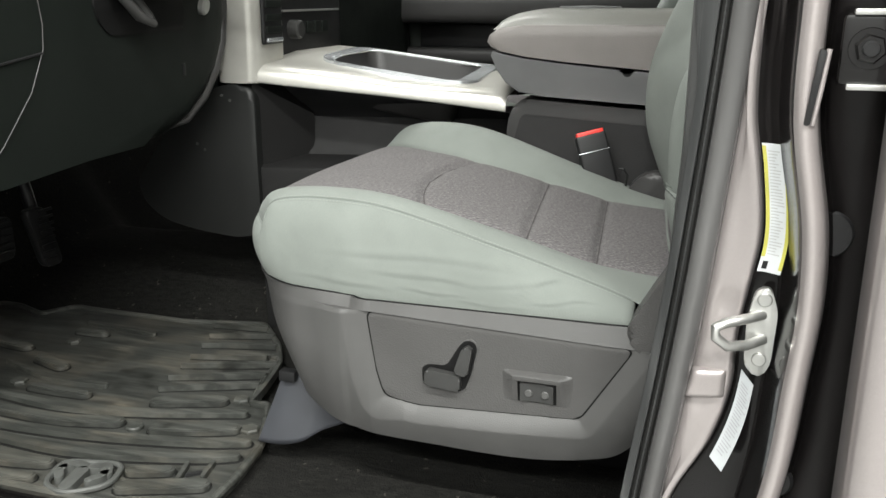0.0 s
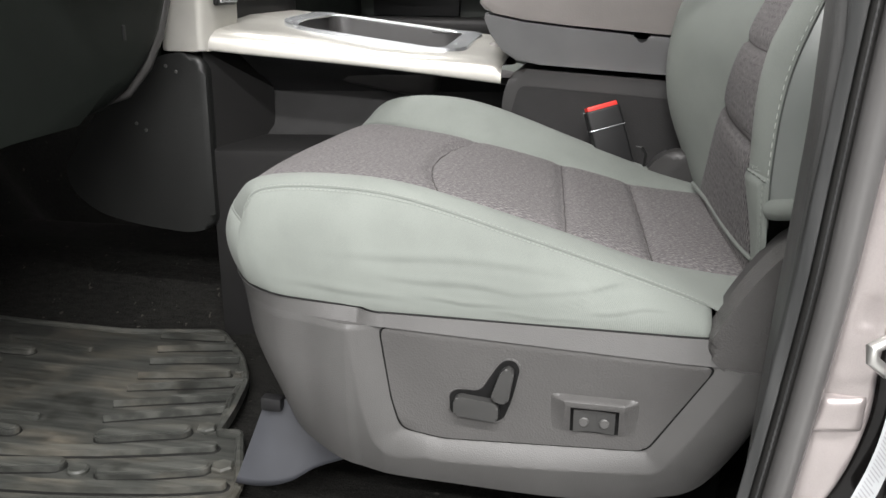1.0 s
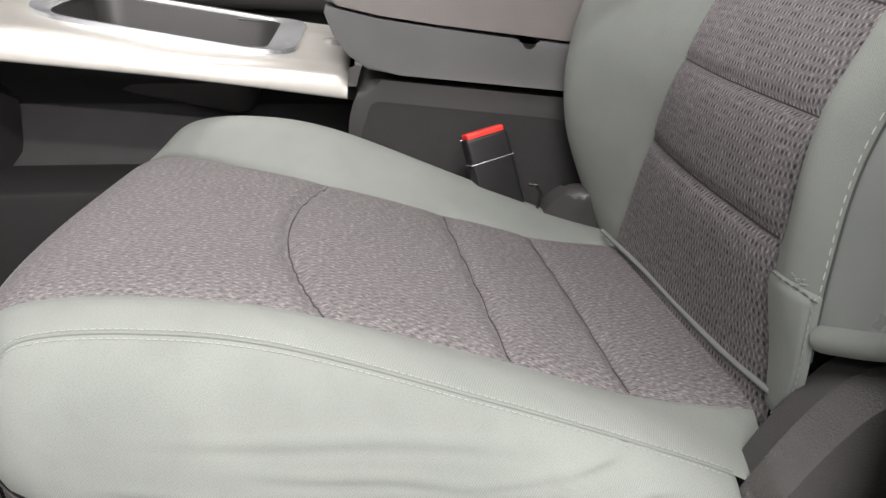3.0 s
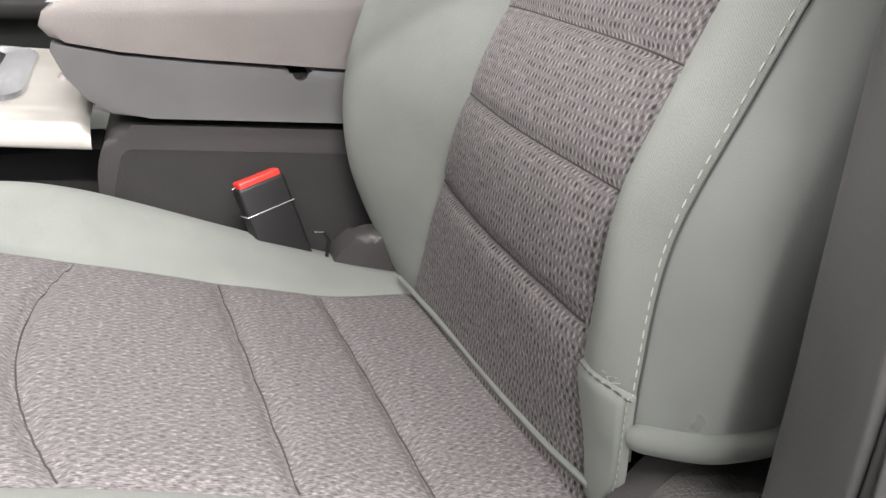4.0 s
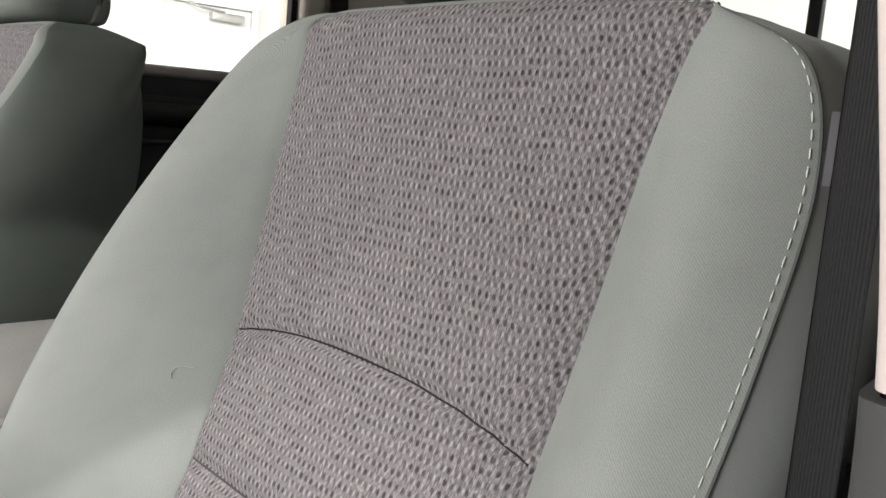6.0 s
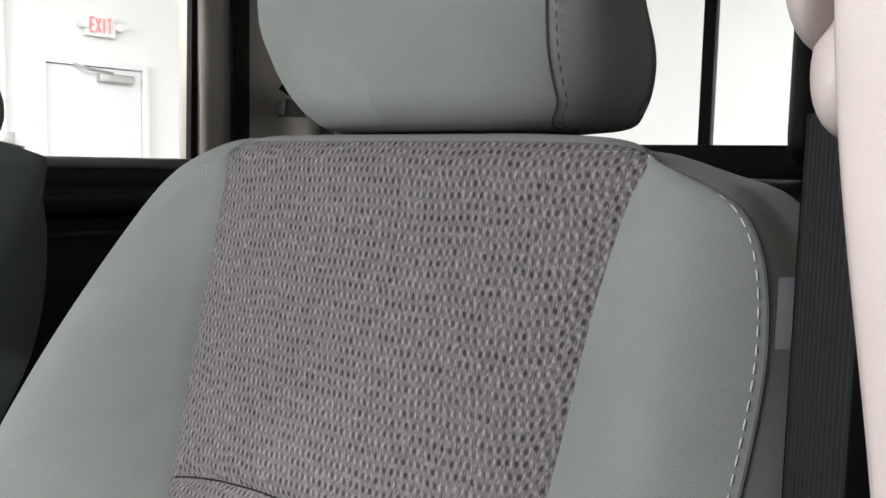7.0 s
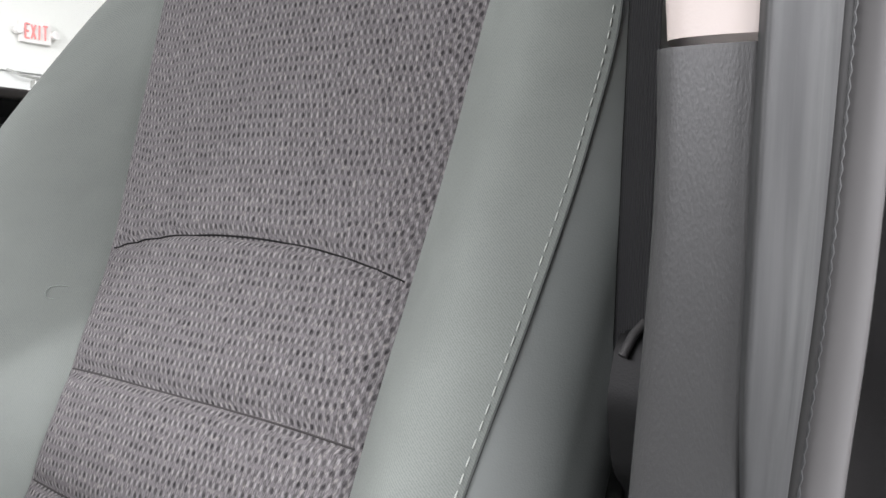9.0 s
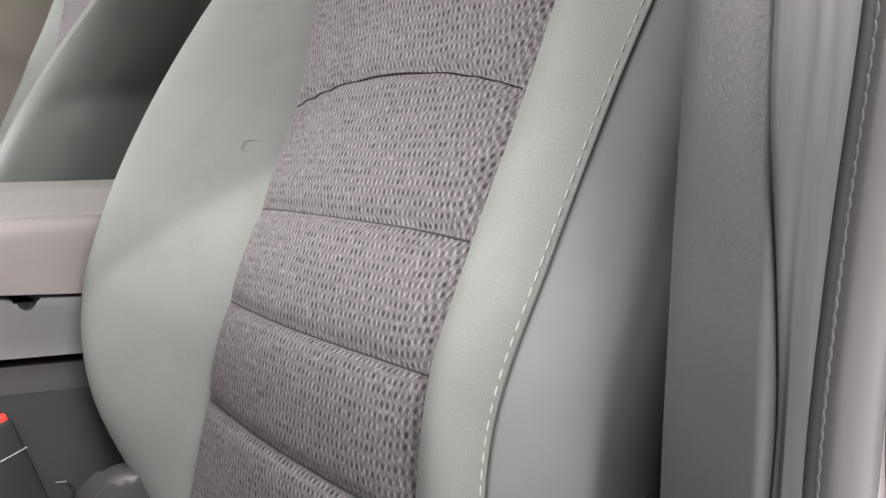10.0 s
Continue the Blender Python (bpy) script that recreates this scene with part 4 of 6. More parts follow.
def head_restraint(s, fix, place):
    """Padded head restraint: a rounded block, wider towards the top."""
    rows = []
    zs = [0.933, 0.937, 0.948, 0.965, 0.985, 1.015, 1.06, 1.10, 1.122, 1.13]
    front_w = [0.055, 0.070, 0.090, 0.117, 0.141, 0.174, 0.188, 0.178, 0.145, 0.09]
    outer_w = [0.075, 0.105, 0.119, 0.130, 0.138, 0.146, 0.146, 0.138, 0.115, 0.085]
    rear_w = [0.115, 0.142, 0.147, 0.147, 0.143, 0.132, 0.124, 0.118, 0.105, 0.08]
    x0s = [0.690, 0.668, 0.655, 0.650, 0.648, 0.650, 0.656, 0.668, 0.685, 0.71]
    x1s = [0.750, 0.770, 0.777, 0.779, 0.776, 0.762, 0.754, 0.752, 0.745, 0.735]
    r = np.linspace(0, 1, len(zs))
    fz, ff, fo, fr, fa, fb = (spl(r, v) for v in (zs, front_w, outer_w, rear_w, x0s, x1s))
    for t in np.linspace(0, 1, 44):
        w, o, g, a, b, zz = float(ff(t)), float(fo(t)), float(fr(t)), float(fa(t)), float(fb(t)), float(fz(t))
        ang = np.linspace(0, 2 * np.pi, 73)
        cx, cy = np.cos(ang), np.sin(ang)
        e = 0.50
        px = (a + b) / 2 - (b - a) / 2 * np.sign(cx) * np.abs(cx) ** e
        w = np.where(cy > 0, w, o)
        wide = w + (g - w) * (0.5 - 0.5 * cx)
        py = wide * np.sign(cy) * np.abs(cy) ** e
        px = px + 0.022 * (py / 0.17) ** 2 * (cx > -0.2)
        rows.append(np.stack([px, py, np.full_like(px, zz)], -1))
    P = np.array(rows)
    h = part("head_restraint", grid(place(P)), M_TWILL, s, "grey-green padded head restraint", 180)
    for k in (0, -1):
        c = P[k].mean(0)
        cap = np.stack([P[k], P[k] * 0.5 + c * 0.5, np.repeat(c[None], 73, 0) + np.array([0, 0, -0.001 if k == 0 else 0.001])])
        part("cap", grid(place(cap)), M_TWILL, h, "", 180)
    line = []
    for p in P[2:38]:
        front = p[p[:, 0] < (p[:, 0].min() + 0.06)]
        front = front[np.argsort(front[:, 1])]
        at_y = -0.1195 + 0.014 * min(1.0, max(0.0, (0.952 - p[0, 2]) / 0.018)) ** 1.6
        line.append((np.interp(at_y, front[:, 1], front[:, 0]) - 0.0006, at_y, p[0, 2]))
    line = np.array(line)
    part("seam", tube(place(line), 0.0006, 6), M_BEAD, h)
    stitches(place(line + np.array([0, 0.0055, 0])), "stitching", h, 0.004, 0.0035, 0.0006, material=M_BEAD)
    stitches(place(line + np.array([0.0012, -0.0055, 0])), "stitching", h, 0.004, 0.0035, 0.0006, material=M_BEAD)
    for yy in (0.082, -0.082):
        part("post", fix(tube([(0.715, yy, 0.90), (0.715, yy, 0.955)], 0.006, 12)), M_CHROME, h, "chrome post")
        part("guide_collar", fix(disc((0.715, yy, 0.932), (0, 0, 1), 0.014, 0.01)), M_BLACK, h)


def place_y(P, fix):
    """Turns an array of points over with the seat."""
    bm = bmesh.new()
    for p in P.reshape(-1, 3):
        bm.verts.new(p)
    fix(bm)
    out = np.array([v.co[:] for v in bm.verts]).reshape(P.shape)
    bm.free()
    return out


def shield(s, fix):
    """Seat base: a moulded side shield that wraps round the front, the recliner cover, the switch panel and the frame."""
    fx, fy = RIM_X, RIM_Y
    panel = [(0.172, 0.279), (0.484, 0.268), (0.428, 0.176), (0.236, 0.166), (0.193, 0.172), (0.184, 0.205)]

    def away(px, pz):
        """Distance from the outline of the switch panel; negative inside."""
        d, inside = 9.0, False
        for i in range(len(panel)):
            (ax, az), (bx, bz) = panel[i - 1], panel[i]
            t = max(0, min(1, ((px - ax) * (bx - ax) + (pz - az) * (bz - az)) / ((bx - ax) ** 2 + (bz - az) ** 2)))
            d = min(d, math.hypot(px - ax - t * (bx - ax), pz - az - t * (bz - az)))
            if (az > pz) != (bz > pz) and px < ax + (pz - az) / (bz - az) * (bx - ax):
                inside = not inside
        return -d if inside else d

    ztop = rim_height
    zbot = spl([-0.06, -0.03, 0.02, 0.05, 0.09, 0.14, 0.24, 0.44, 0.48, 0.515, 0.545, 0.6], [0.20, 0.19, 0.18, 0.160, 0.135, 0.122, 0.118, 0.126, 0.142, 0.19, 0.25, 0.27])
    rows = []
    ks = np.concatenate([np.linspace(0, 0.45, 60), np.linspace(0.4525, 1, 270)])
    T = np.concatenate([np.linspace(0, 0.25, 16), [0.2501], np.linspace(0.256, 1, 100)])
    for kk in ks:
        x, y = float(fx(kk)), float(fy(kk))
        dx, dy = float(fx(min(1, kk + 0.002)) - fx(max(0, kk - 0.002))), float(fy(min(1, kk + 0.002)) - fy(max(0, kk - 0.002)))
        l = math.hypot(dx, dy)
        nx, ny = dy / l, -dx / l
        if ny > 0 and x > 0:
            nx, ny = -nx, -ny
        if x <= 0 and nx > 0:
            nx, ny = -nx, -ny
        zt, zb = float(ztop(x)), float(zbot(x))
        edge = 0.2790 - (x - 0.172) * 0.0345
        row = []
        for t in T:
            z = zt + (edge - zt) * t / 0.25 if t <= 0.25 else edge + (zb - edge) * (t - 0.2501) / 0.7499
            over = t <= 0.25
            turn = max(0, (t - 0.52) / 0.48)
            off = -0.016 * turn ** 2.2 - 0.018 * max(0.0, min(1.0, (0.12 - x) / 0.10)) * t**0.8
            # sloping shoulder along the top of the front block
            blk = max(0.0, min(1.0, (0.176 - x) / 0.026))
            off -= 0.010 * blk * max(0.0, min(1.0, (x - 0.03) / 0.11)) * max(0.0, min(1.0, (z - 0.275) / 0.020)) + 0.004 * blk
            # ledge over the panel: leans outwards to a crisp lower edge
            led = 1 - blk
            if over and x > 0.15:
                off = off * blk - led * (max(0.0, -y - 0.2768) + 0.35 * (z - edge))
            # the faces round the panel slope in to its plane
            if not over and x > 0.10:
                d = away(x, z)
                wide = 0.020 + 0.010 * max(0.0, min(1.0, (0.22 - x) / 0.03))
                q = min(1.0, max(0.0, d / wide))
                deep = max(0.0, -y - 0.2736)
                off = (off + 0.008 * min(1.0, (x - 0.10) / 0.04)) * q - deep * (1 - q)
            row.append((x + nx * off, y + ny * off, z))
        rows.append(row)
    P = np.array(rows)
    # ease the front block's faces into one another
    kern = np.exp(-((np.arange(-14, 15) / 6.0) ** 2))
    kern /= kern.sum()
    eased = np.stack([np.stack([np.convolve(np.pad(P[:, c, a], 14, mode="edge"), kern, "valid") for a in range(3)], -1) for c in range(P.shape[1])], 1)
    near = np.clip((0.150 - P[..., :1]) / 0.03, 0, 1)
    P = P * (1 - near) + eased * near
    # the rim turns inwards under the cushion, and the bottom edge is closed
    rim = P[:, :1] * np.array([1, 0.93, 1]) + np.array([0.01, 0, -0.004])
    hem = P[:, -1:] * np.array([1, 0.9, 1]) + np.array([0.015, 0, 0.012])
    bm = bmesh.new()
    bm.from_mesh(grid(np.concatenate([rim, P, hem], 1)))
    base = part("side_shield", fix(bm), M_SHIELD, s, "grey grained plastic seat shield", 24)
    gap = P[:, 0] * np.array([1, 0.993, 1]) + np.array([0.0015, 0, 0.0004])
    part("rim_gap", fix(tube(gap[::2], 0.0011, 6)), M_VOID, base, "thin dark gap under the cushion")
    # switch panel, set into the shield with a thin dark joint
    inset = rounded([(0.1735, 0.2778), (0.4825, 0.2672), (0.4272, 0.1772), (0.2362, 0.1672), (0.1945, 0.1732), (0.1845, 0.2055)], 0.010, 6)
    mid = Vector((0.31, 0.225))
    joint = [tuple(Vector(p) + (Vector(p) - mid).normalized() * 0.0022) for p in inset]
    part("panel_joint", fix(slab(joint, "y", -0.2743, -0.262, 0.0002)), M_VOID, base, "thin dark joint")
    part("switch_panel", fix(slab(inset, "y", -0.2750, -0.262, 0.0010, 2)), M_PANEL, base, "textured grey switch panel")
    # seat adjuster: a dark well and two levers
    well = rounded([(0.243, 0.196), (0.242, 0.217), (0.250, 0.222), (0.272, 0.2225), (0.288, 0.250), (0.295, 0.257), (0.305, 0.256), (0.309, 0.248), (0.302, 0.215), (0.295, 0.196), (0.287, 0.1915)], 0.006, 4)
    ring = [tuple(Vector(p) + (Vector(p) - Vector((0.278, 0.217))).normalized() * 0.0020) for p in well]
    sw = part("seat_switch", fix(slab(ring, "y", -0.2760, -0.27, 0.0012, 2)), M_PANEL, base, "black seat adjuster switch")
    # flat slab: the well's shade is put in as near black
    part("switch_well", fix(slab(well, "y", -0.2764, -0.27, 0.0003)), M_VOID, sw, "near-black slab for the shaded well")
    bar = rounded([(0.2475, 0.1965), (0.2475, 0.2125), (0.252, 0.2165), (0.284, 0.2135), (0.2905, 0.2095), (0.2905, 0.1955), (0.286, 0.1935)], 0.003, 4)
    part("slide_lever", fix(slab([(a, b + 0.002) for a, b in bar], "y", -0.2850, -0.2745, 0.0026, 2)), M_BLACKISH, sw, "dark grey slide lever", 20)
    rec = rounded([(0.2825, 0.2185), (0.2915, 0.247), (0.298, 0.2522), (0.3045, 0.2478), (0.2995, 0.2165), (0.2935, 0.2145)], 0.003, 4)
    part("recline_lever", fix(slab(rec, "y", -0.2845, -0.2745, 0.0026, 2)), M_BLACKISH, sw, "dark grey recline lever", 20)
    # lumbar switch: a raised hood over a rocker in a dark well
    rows = []
    for u in np.linspace(0, 1, 60):
        xx = 0.338 + 0.082 * u
        row = []
        for v in np.linspace(0, 1, 36):
            zz = 0.190 + 0.038 * v
            e = min(1, min(u, 1 - u) / 0.17) * min(1, (1 - v) / 0.10)
            hood = 0.0075 * min(1, v / 0.80)
            row.append((xx, -0.2746 - (0.001 + hood) * e, zz))
        rows.append(row)
    bm = bmesh.new()
    bm.from_mesh(grid(np.array(rows)))
    bmesh.ops.delete(bm, geom=[f for f in bm.faces if 0.3575 < f.calc_center_median().x < 0.4015 and 0.1915 < f.calc_center_median().z < 0.2185], context="FACES")
    lum = part("lumbar_switch", fix(bm), M_PANEL, base, "hooded lumbar rocker switch", 30)
    # another flat slab whose near black gives the rocker well's shade
    part("rocker_well", fix(slab([(0.3565, 0.1908), (0.3565, 0.2195), (0.4025, 0.2195), (0.4025, 0.1908)], "y", -0.2757, -0.268, 0.0003)), M_VOID, lum)
    rows = [[(0.3605 + 0.038 * u, -0.2795 + 0.0035 * math.sin(math.pi * u) * 0.8 - 0.0015 * v, 0.1925 + 0.0225 * v) for v in np.linspace(0, 1, 8)] for u in np.linspace(0, 1, 24)]
    R = np.array(rows)
    shell = np.concatenate([R[:, :1] + np.array([0, 0.005, 0]), R, R[:, -1:] + np.array([0, 0.006, 0])], 1)
    shell = np.concatenate([shell[:1] + np.array([0, 0.005, 0]), shell, shell[-1:] + np.array([0, 0.005, 0])])
    rock = part("rocker", grid(place_y(shell, fix)), M_BLACKISH, lum, "dark grey rocker", 40)
    for xx in (0.3700, 0.3890):
        part("button_dot", fix(disc((xx, -0.2772, 0.2025), (0, -1, 0), 0.0048, 0.0026, 20, 0.0010)), M_SHIELD, rock, "round raised dot")
    # recliner cover
    out = rounded([(0.470, 0.283), (0.493, 0.262), (0.512, 0.235), (0.545, 0.262), (0.60, 0.285), (0.66, 0.30), (0.66, 0.34), (0.62, 0.388), (0.57, 0.396), (0.534, 0.384), (0.508, 0.352), (0.486, 0.314)], 0.028, 7)
    cover = part("recliner_cover", fix(slab(out, "y", -0.2762, -0.238, 0.018, 6)), M_RECLINER, s, "grey plastic recliner cover", 70)
    core = rounded([(0.478, 0.283), (0.60, 0.25), (0.655, 0.33), (0.62, 0.388), (0.575, 0.397), (0.538, 0.386), (0.512, 0.354), (0.490, 0.316)], 0.028, 7)
    part("cover_edge", fix(slab(core, "y", -0.2365, -0.212, 0.010, 5)), M_COVER, cover, "black inner recliner edge")
    inn = rounded([(0.40, 0.23), (0.40, 0.30), (0.43, 0.355), (0.46, 0.372), (0.50, 0.36), (0.56, 0.30), (0.56, 0.2)], 0.02, 4)
    part("inner_recliner_cover", fix(slab(inn, "y", 0.206, 0.242, 0.012, 4)), M_COVER, s, "grey plastic inner hinge cover", 50)
    # metal frame and rails under the seat, near black to paint its shade
    part("seat_frame", fix(rbox((0.03, -0.16, 0.12), (0.50, 0.21, 0.27), 0.02, 2)), M_VOID, s, "seat frame, near black for the shade under the seat")
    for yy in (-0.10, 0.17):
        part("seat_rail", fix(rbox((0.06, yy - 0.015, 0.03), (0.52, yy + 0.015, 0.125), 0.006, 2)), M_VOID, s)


driver = seat("driver_seat", "grey-green cloth driver seat with dark dotted woven insert")
seat("passenger_seat", "grey-green cloth passenger seat with dark dotted woven insert", 0.415)

# ---------------------------------------------------------------- driver's door opening: pillar, seal, jamb
BEAD_X = spl([0.0, 0.10, 0.18, 0.29, 0.38, 0.43, 0.53, 0.65, 0.80, 1.22], [0.478, 0.493, 0.503, 0.517, 0.527, 0.5315, 0.540, 0.548, 0.555, 0.570])


def bead_x(z):
    return float(BEAD_X(z))


def pillar_trim():
    """Inner trim of the pillar behind the driver's door: grey below, beige above."""
    yin = spl([0.0, 0.53, 0.60, 0.78, 0.95, 1.25], [-0.330, -0.331, -0.333, -0.337, -0.315, -0.310])

    def wrap(za, zb, out, r=0.006):
        rows = []
        for z in np.linspace(za, zb, 60):
            yi = float(yin(z)) + out
            f = min(0.5195, 0.497 + 0.045 * z)
            sec = [(0.74, yi + 0.022), (0.62, yi + 0.014), (f + 0.026, yi + 0.004), (f + 0.006, yi), (f + 0.001, yi - 0.006), (f, -0.352), (f + 0.001, -0.366), (f + 0.005, -0.372), (f + 0.026, -0.374)]
            c = np.linspace(0, 1, len(sec))
            fx, fy = spl(c, [p[0] for p in sec]), spl(c, [p[1] for p in sec])
            u = np.linspace(0, 1, 50)
            rows.append(np.stack([fx(u), fy(u), np.full(50, z)], -1))
        P = np.array(rows)
        lip = [P[:1] + np.array([0.006, -0.003, 0.0])] if out else []
        end = [P[-1:] + np.array([0.006, -0.003, 0.0])]
        return grid(np.concatenate(lip + [P] + end))

    tagged(part("pillar_trim_lower", wrap(0.03, 0.789, 0.004), M_TRIM, None, "", 60), "grey grained lower pillar trim beside the seat", "pillar trim", kind="structure")
    tagged(part("pillar_trim_upper", wrap(0.792, 1.23, 0.0), M_BEIGE, None, "", 60), "beige upper pillar trim", "pillar trim", kind="structure")


M_TRIM_B = Mat("grey_pillar_trim", (0.037, 0.0375, 0.037), 0.44, 0.0, 0.4)
M_TRIM_B.mottle(25, 0.06)
M_TRIM_B.bump(M_TRIM_B.noise(800, 2, (1, 1.3, 0.5)), 0.0003, 0.5)
M_TRIM = M_TRIM_B.m
pillar_trim()


BEAD_Y = spl([0.0, 0.30, 0.40, 0.47, 0.54, 0.62, 0.70, 0.80, 1.0, 1.22], [0.0, 0.0, 0.001, 0.006, 0.0095, 0.0075, 0.0025, 0.0, 0.0, 0.0])


def bead_y(z):
    """How far the seal bends inwards beside the seat."""
    return float(BEAD_Y(z))


def weatherstrip():
    w = thing("weatherstrip", "grey rubber weatherstrip along the door opening", "weatherstrip", kind="structure")
    inner, outer, bead = [], [], []
    for z in np.linspace(0.0, 1.22, 120):
        b = bead_x(z)
        w2 = 0.0012 * math.sin(z * 41) * noise.noise(Vector((z * 9, 0, 1)))
        k = min(1.0, max(0.0, (z - 0.54) / 0.14))
        k = k * k * (3 - 2 * k)
        a = max(0.494 + 0.045 * z, b - 0.013) * (1 - k) + 0.5165 * k
        dy = bead_y(z)
        sec = [(a + 0.005, -0.3700), (a + w2, -0.3755 + 0.2 * dy), ((a + (b - 0.016) * k) / (1 + k) + 0.001 + w2, -0.3815 + 0.6 * dy), (b - 0.013 - 0.005 * k + w2, -0.3870 + dy), (b - 0.0072, -0.3895 + dy), (b - 0.0056, -0.3898 + dy), (b - 0.0046, -0.3885 + dy), (b - 0.0040, -0.382 + dy)]
        c = np.array([0, 0.2, 0.4, 0.62, 0.78, 0.84, 0.90, 1.0])
        u = np.linspace(0, 1, 34)
        inner.append(np.stack([spl(c, [p[0] for p in sec])(u), spl(c, [p[1] for p in sec])(u), np.full(34, z)], -1))
        c = np.array([0, 0.12, 0.3, 0.55, 0.8, 1.0])
        sec = [(b + 0.0040, -0.386 + dy), (b + 0.0052, -0.3945 + dy), (b + 0.009, -0.4015 + dy), (b + 0.016, -0.4040 + dy), (b + 0.024, -0.396 + dy * 0.5), (b + 0.027, -0.382)]
        outer.append(np.stack([spl(c, [p[0] for p in sec])(u), spl(c, [p[1] for p in sec])(u), np.full(34, z)], -1))
        bead.append((b + 0.0004, -0.3872 + dy, z))
    part("inner_lip", grid(np.array(inner)), M_SEAL, w, "soft grey inner lip", 180)
    part("outer_bulb", grid(np.array(outer)), M_BULB, w, "soft grey outer bulb, lightened for reflected light", 180)
    part("groove", tube(bead, 0.0046, 12), M_GROOVE, w, "black groove with a worn bead")
    bm = bmesh.new()
    for z in np.arange(0.02, 1.2, 0.0058):
        b = bead_x(z)
        yb = -0.3919 + bead_y(z)
        tube([(b, yb + 0.0003, z), (b + 0.0002, yb - 0.0002, z + 0.0026), (b + 0.0004, yb + 0.0003, z + 0.0058)], [0.0007, 0.0009, 0.0007], 6, bm)
    part("worn_bead", bm, M_SEAL, w)["kind"] = "stuff"


weatherstrip()
XE = spl([0.0, 0.10, 0.173, 0.234, 0.288, 0.338, 0.387, 0.434, 0.493, 0.538, 0.63, 1.2], [0.500, 0.516, 0.536, 0.565, 0.578, 0.579, 0.585, 0.591, 0.585, 0.577, 0.575, 0.57])
XB = spl([0.0, 0.15, 0.245, 0.328, 0.395, 0.453, 0.545, 0.63, 1.2], [0.575, 0.590, 0.606, 0.612, 0.616, 0.613, 0.597, 0.595, 0.595])


def door_jamb():
    """Painted door jamb: a flange beside the seal, a hollow for latch and stickers, and a rounded outer rib. Light and
    shade are put in as two tones of one paint.
    """
    j = thing("door_jamb", "grey-brown painted door jamb with lit and shaded tones of paint", "door jamb", kind="structure")
    flange, hollow = [], []
    for z in np.linspace(0.0, 1.22, 150):
        e, b, s = float(XE(z)), float(XB(z)), bead_x(z)
        y0 = -0.384
        dent = 0.0
        for zc, wd, am in ((0.369, 0.008, 0.004), (0.3105, 0.002, -0.003), (0.268, 0.006, 0.003)):
            dent += am * math.exp(-(((z - zc) / wd) ** 2))
        sec = [(s + 0.020, y0 + 0.006), (s + 0.032, y0), ((s + e) / 2 + 0.012, y0 - 0.002 + dent), (e - 0.006, y0 - 0.004 + dent * 0.6), (e, y0 - 0.003), (e + 0.003, y0 + 0.004)]
        c = np.linspace(0, 1, len(sec))
        u = np.linspace(0, 1, 26)
        flange.append(np.stack([spl(c, [p[0] for p in sec])(u), spl(c, [p[1] for p in sec])(u), np.full(26, z)], -1))
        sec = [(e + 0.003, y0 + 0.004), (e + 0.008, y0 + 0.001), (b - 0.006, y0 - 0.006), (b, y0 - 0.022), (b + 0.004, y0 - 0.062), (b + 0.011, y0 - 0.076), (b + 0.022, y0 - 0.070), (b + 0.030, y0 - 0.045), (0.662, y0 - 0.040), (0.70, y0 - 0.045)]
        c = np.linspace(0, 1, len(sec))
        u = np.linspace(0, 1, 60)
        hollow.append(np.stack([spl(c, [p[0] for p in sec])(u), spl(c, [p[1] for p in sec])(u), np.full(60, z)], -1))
    part("flange", grid(np.array(flange)), M_PAINT, j, "metallic painted flange in the lit tone", 180)
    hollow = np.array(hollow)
    part("hollow", grid(hollow[:, :29]), M_GLOSS_SHADE, j, "glossy hollow in the shaded paint tone", 180)
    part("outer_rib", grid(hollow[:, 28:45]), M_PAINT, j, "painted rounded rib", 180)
    part("outer_hollow", grid(hollow[:, 44:]), M_GLOSS_SHADE, j, "glossy hollow in the shaded paint tone", 180)
    pad = []
    for v in np.linspace(-1, 1, 25):
        u = np.linspace(-1, 1, 25)
        dome = np.clip(1 - np.abs(u) ** 5, 0, 1) ** 0.5 * np.clip(1 - np.abs(v) ** 5, 0, 1) ** 0.5
        pad.append(np.stack([0.5585 + 0.0175 * u + 0.002 * v - 0.002 * u * v, -0.3845 - 0.0085 * dome, np.full(25, 0.291 + 0.0155 * v) + 0.002 * u], -1))
    part("bump_stop", grid(np.array(pad)), M_PAINT, j, "stamped raised pad", 180)
    part("jamb_plug", disc((0.640, -0.4245, 0.45), (0, -1, 0), 0.020, 0.004, 28, 0.002), M_BLACK, j, "black rubber plug")
    part("lower_plug", disc((0.622, -0.4265, 0.225), (0, -1, 0), 0.016, 0.006, 28, 0.003), M_BLACK, j, "black rubber plug")
    part("slot", slab(rounded([(0.609, 0.541), (0.6135, 0.541), (0.620, 0.596), (0.615, 0.597)], 0.002), "y", -0.4632, -0.44, 0.001), M_BLACK, j, "dark slot")
    part("slot_rib", tube([(0.6155, -0.459, 0.541), (0.6185, -0.461, 0.568), (0.6215, -0.459, 0.597)], 0.0022, 10), M_PAINT, j, "raised rib beside the slot")
    hinge = part("hinge_plate", rbox((0.628, -0.468, 0.572), (0.668, -0.452, 0.622), 0.004, 2), M_GLOSS_SHADE, j, "black hinge plate")
    part("hinge_bolt", disc((0.647, -0.467, 0.598), (0, -1, 0), 0.011, 0.006, 6, 0.0015), M_GLOSS_SHADE, hinge)
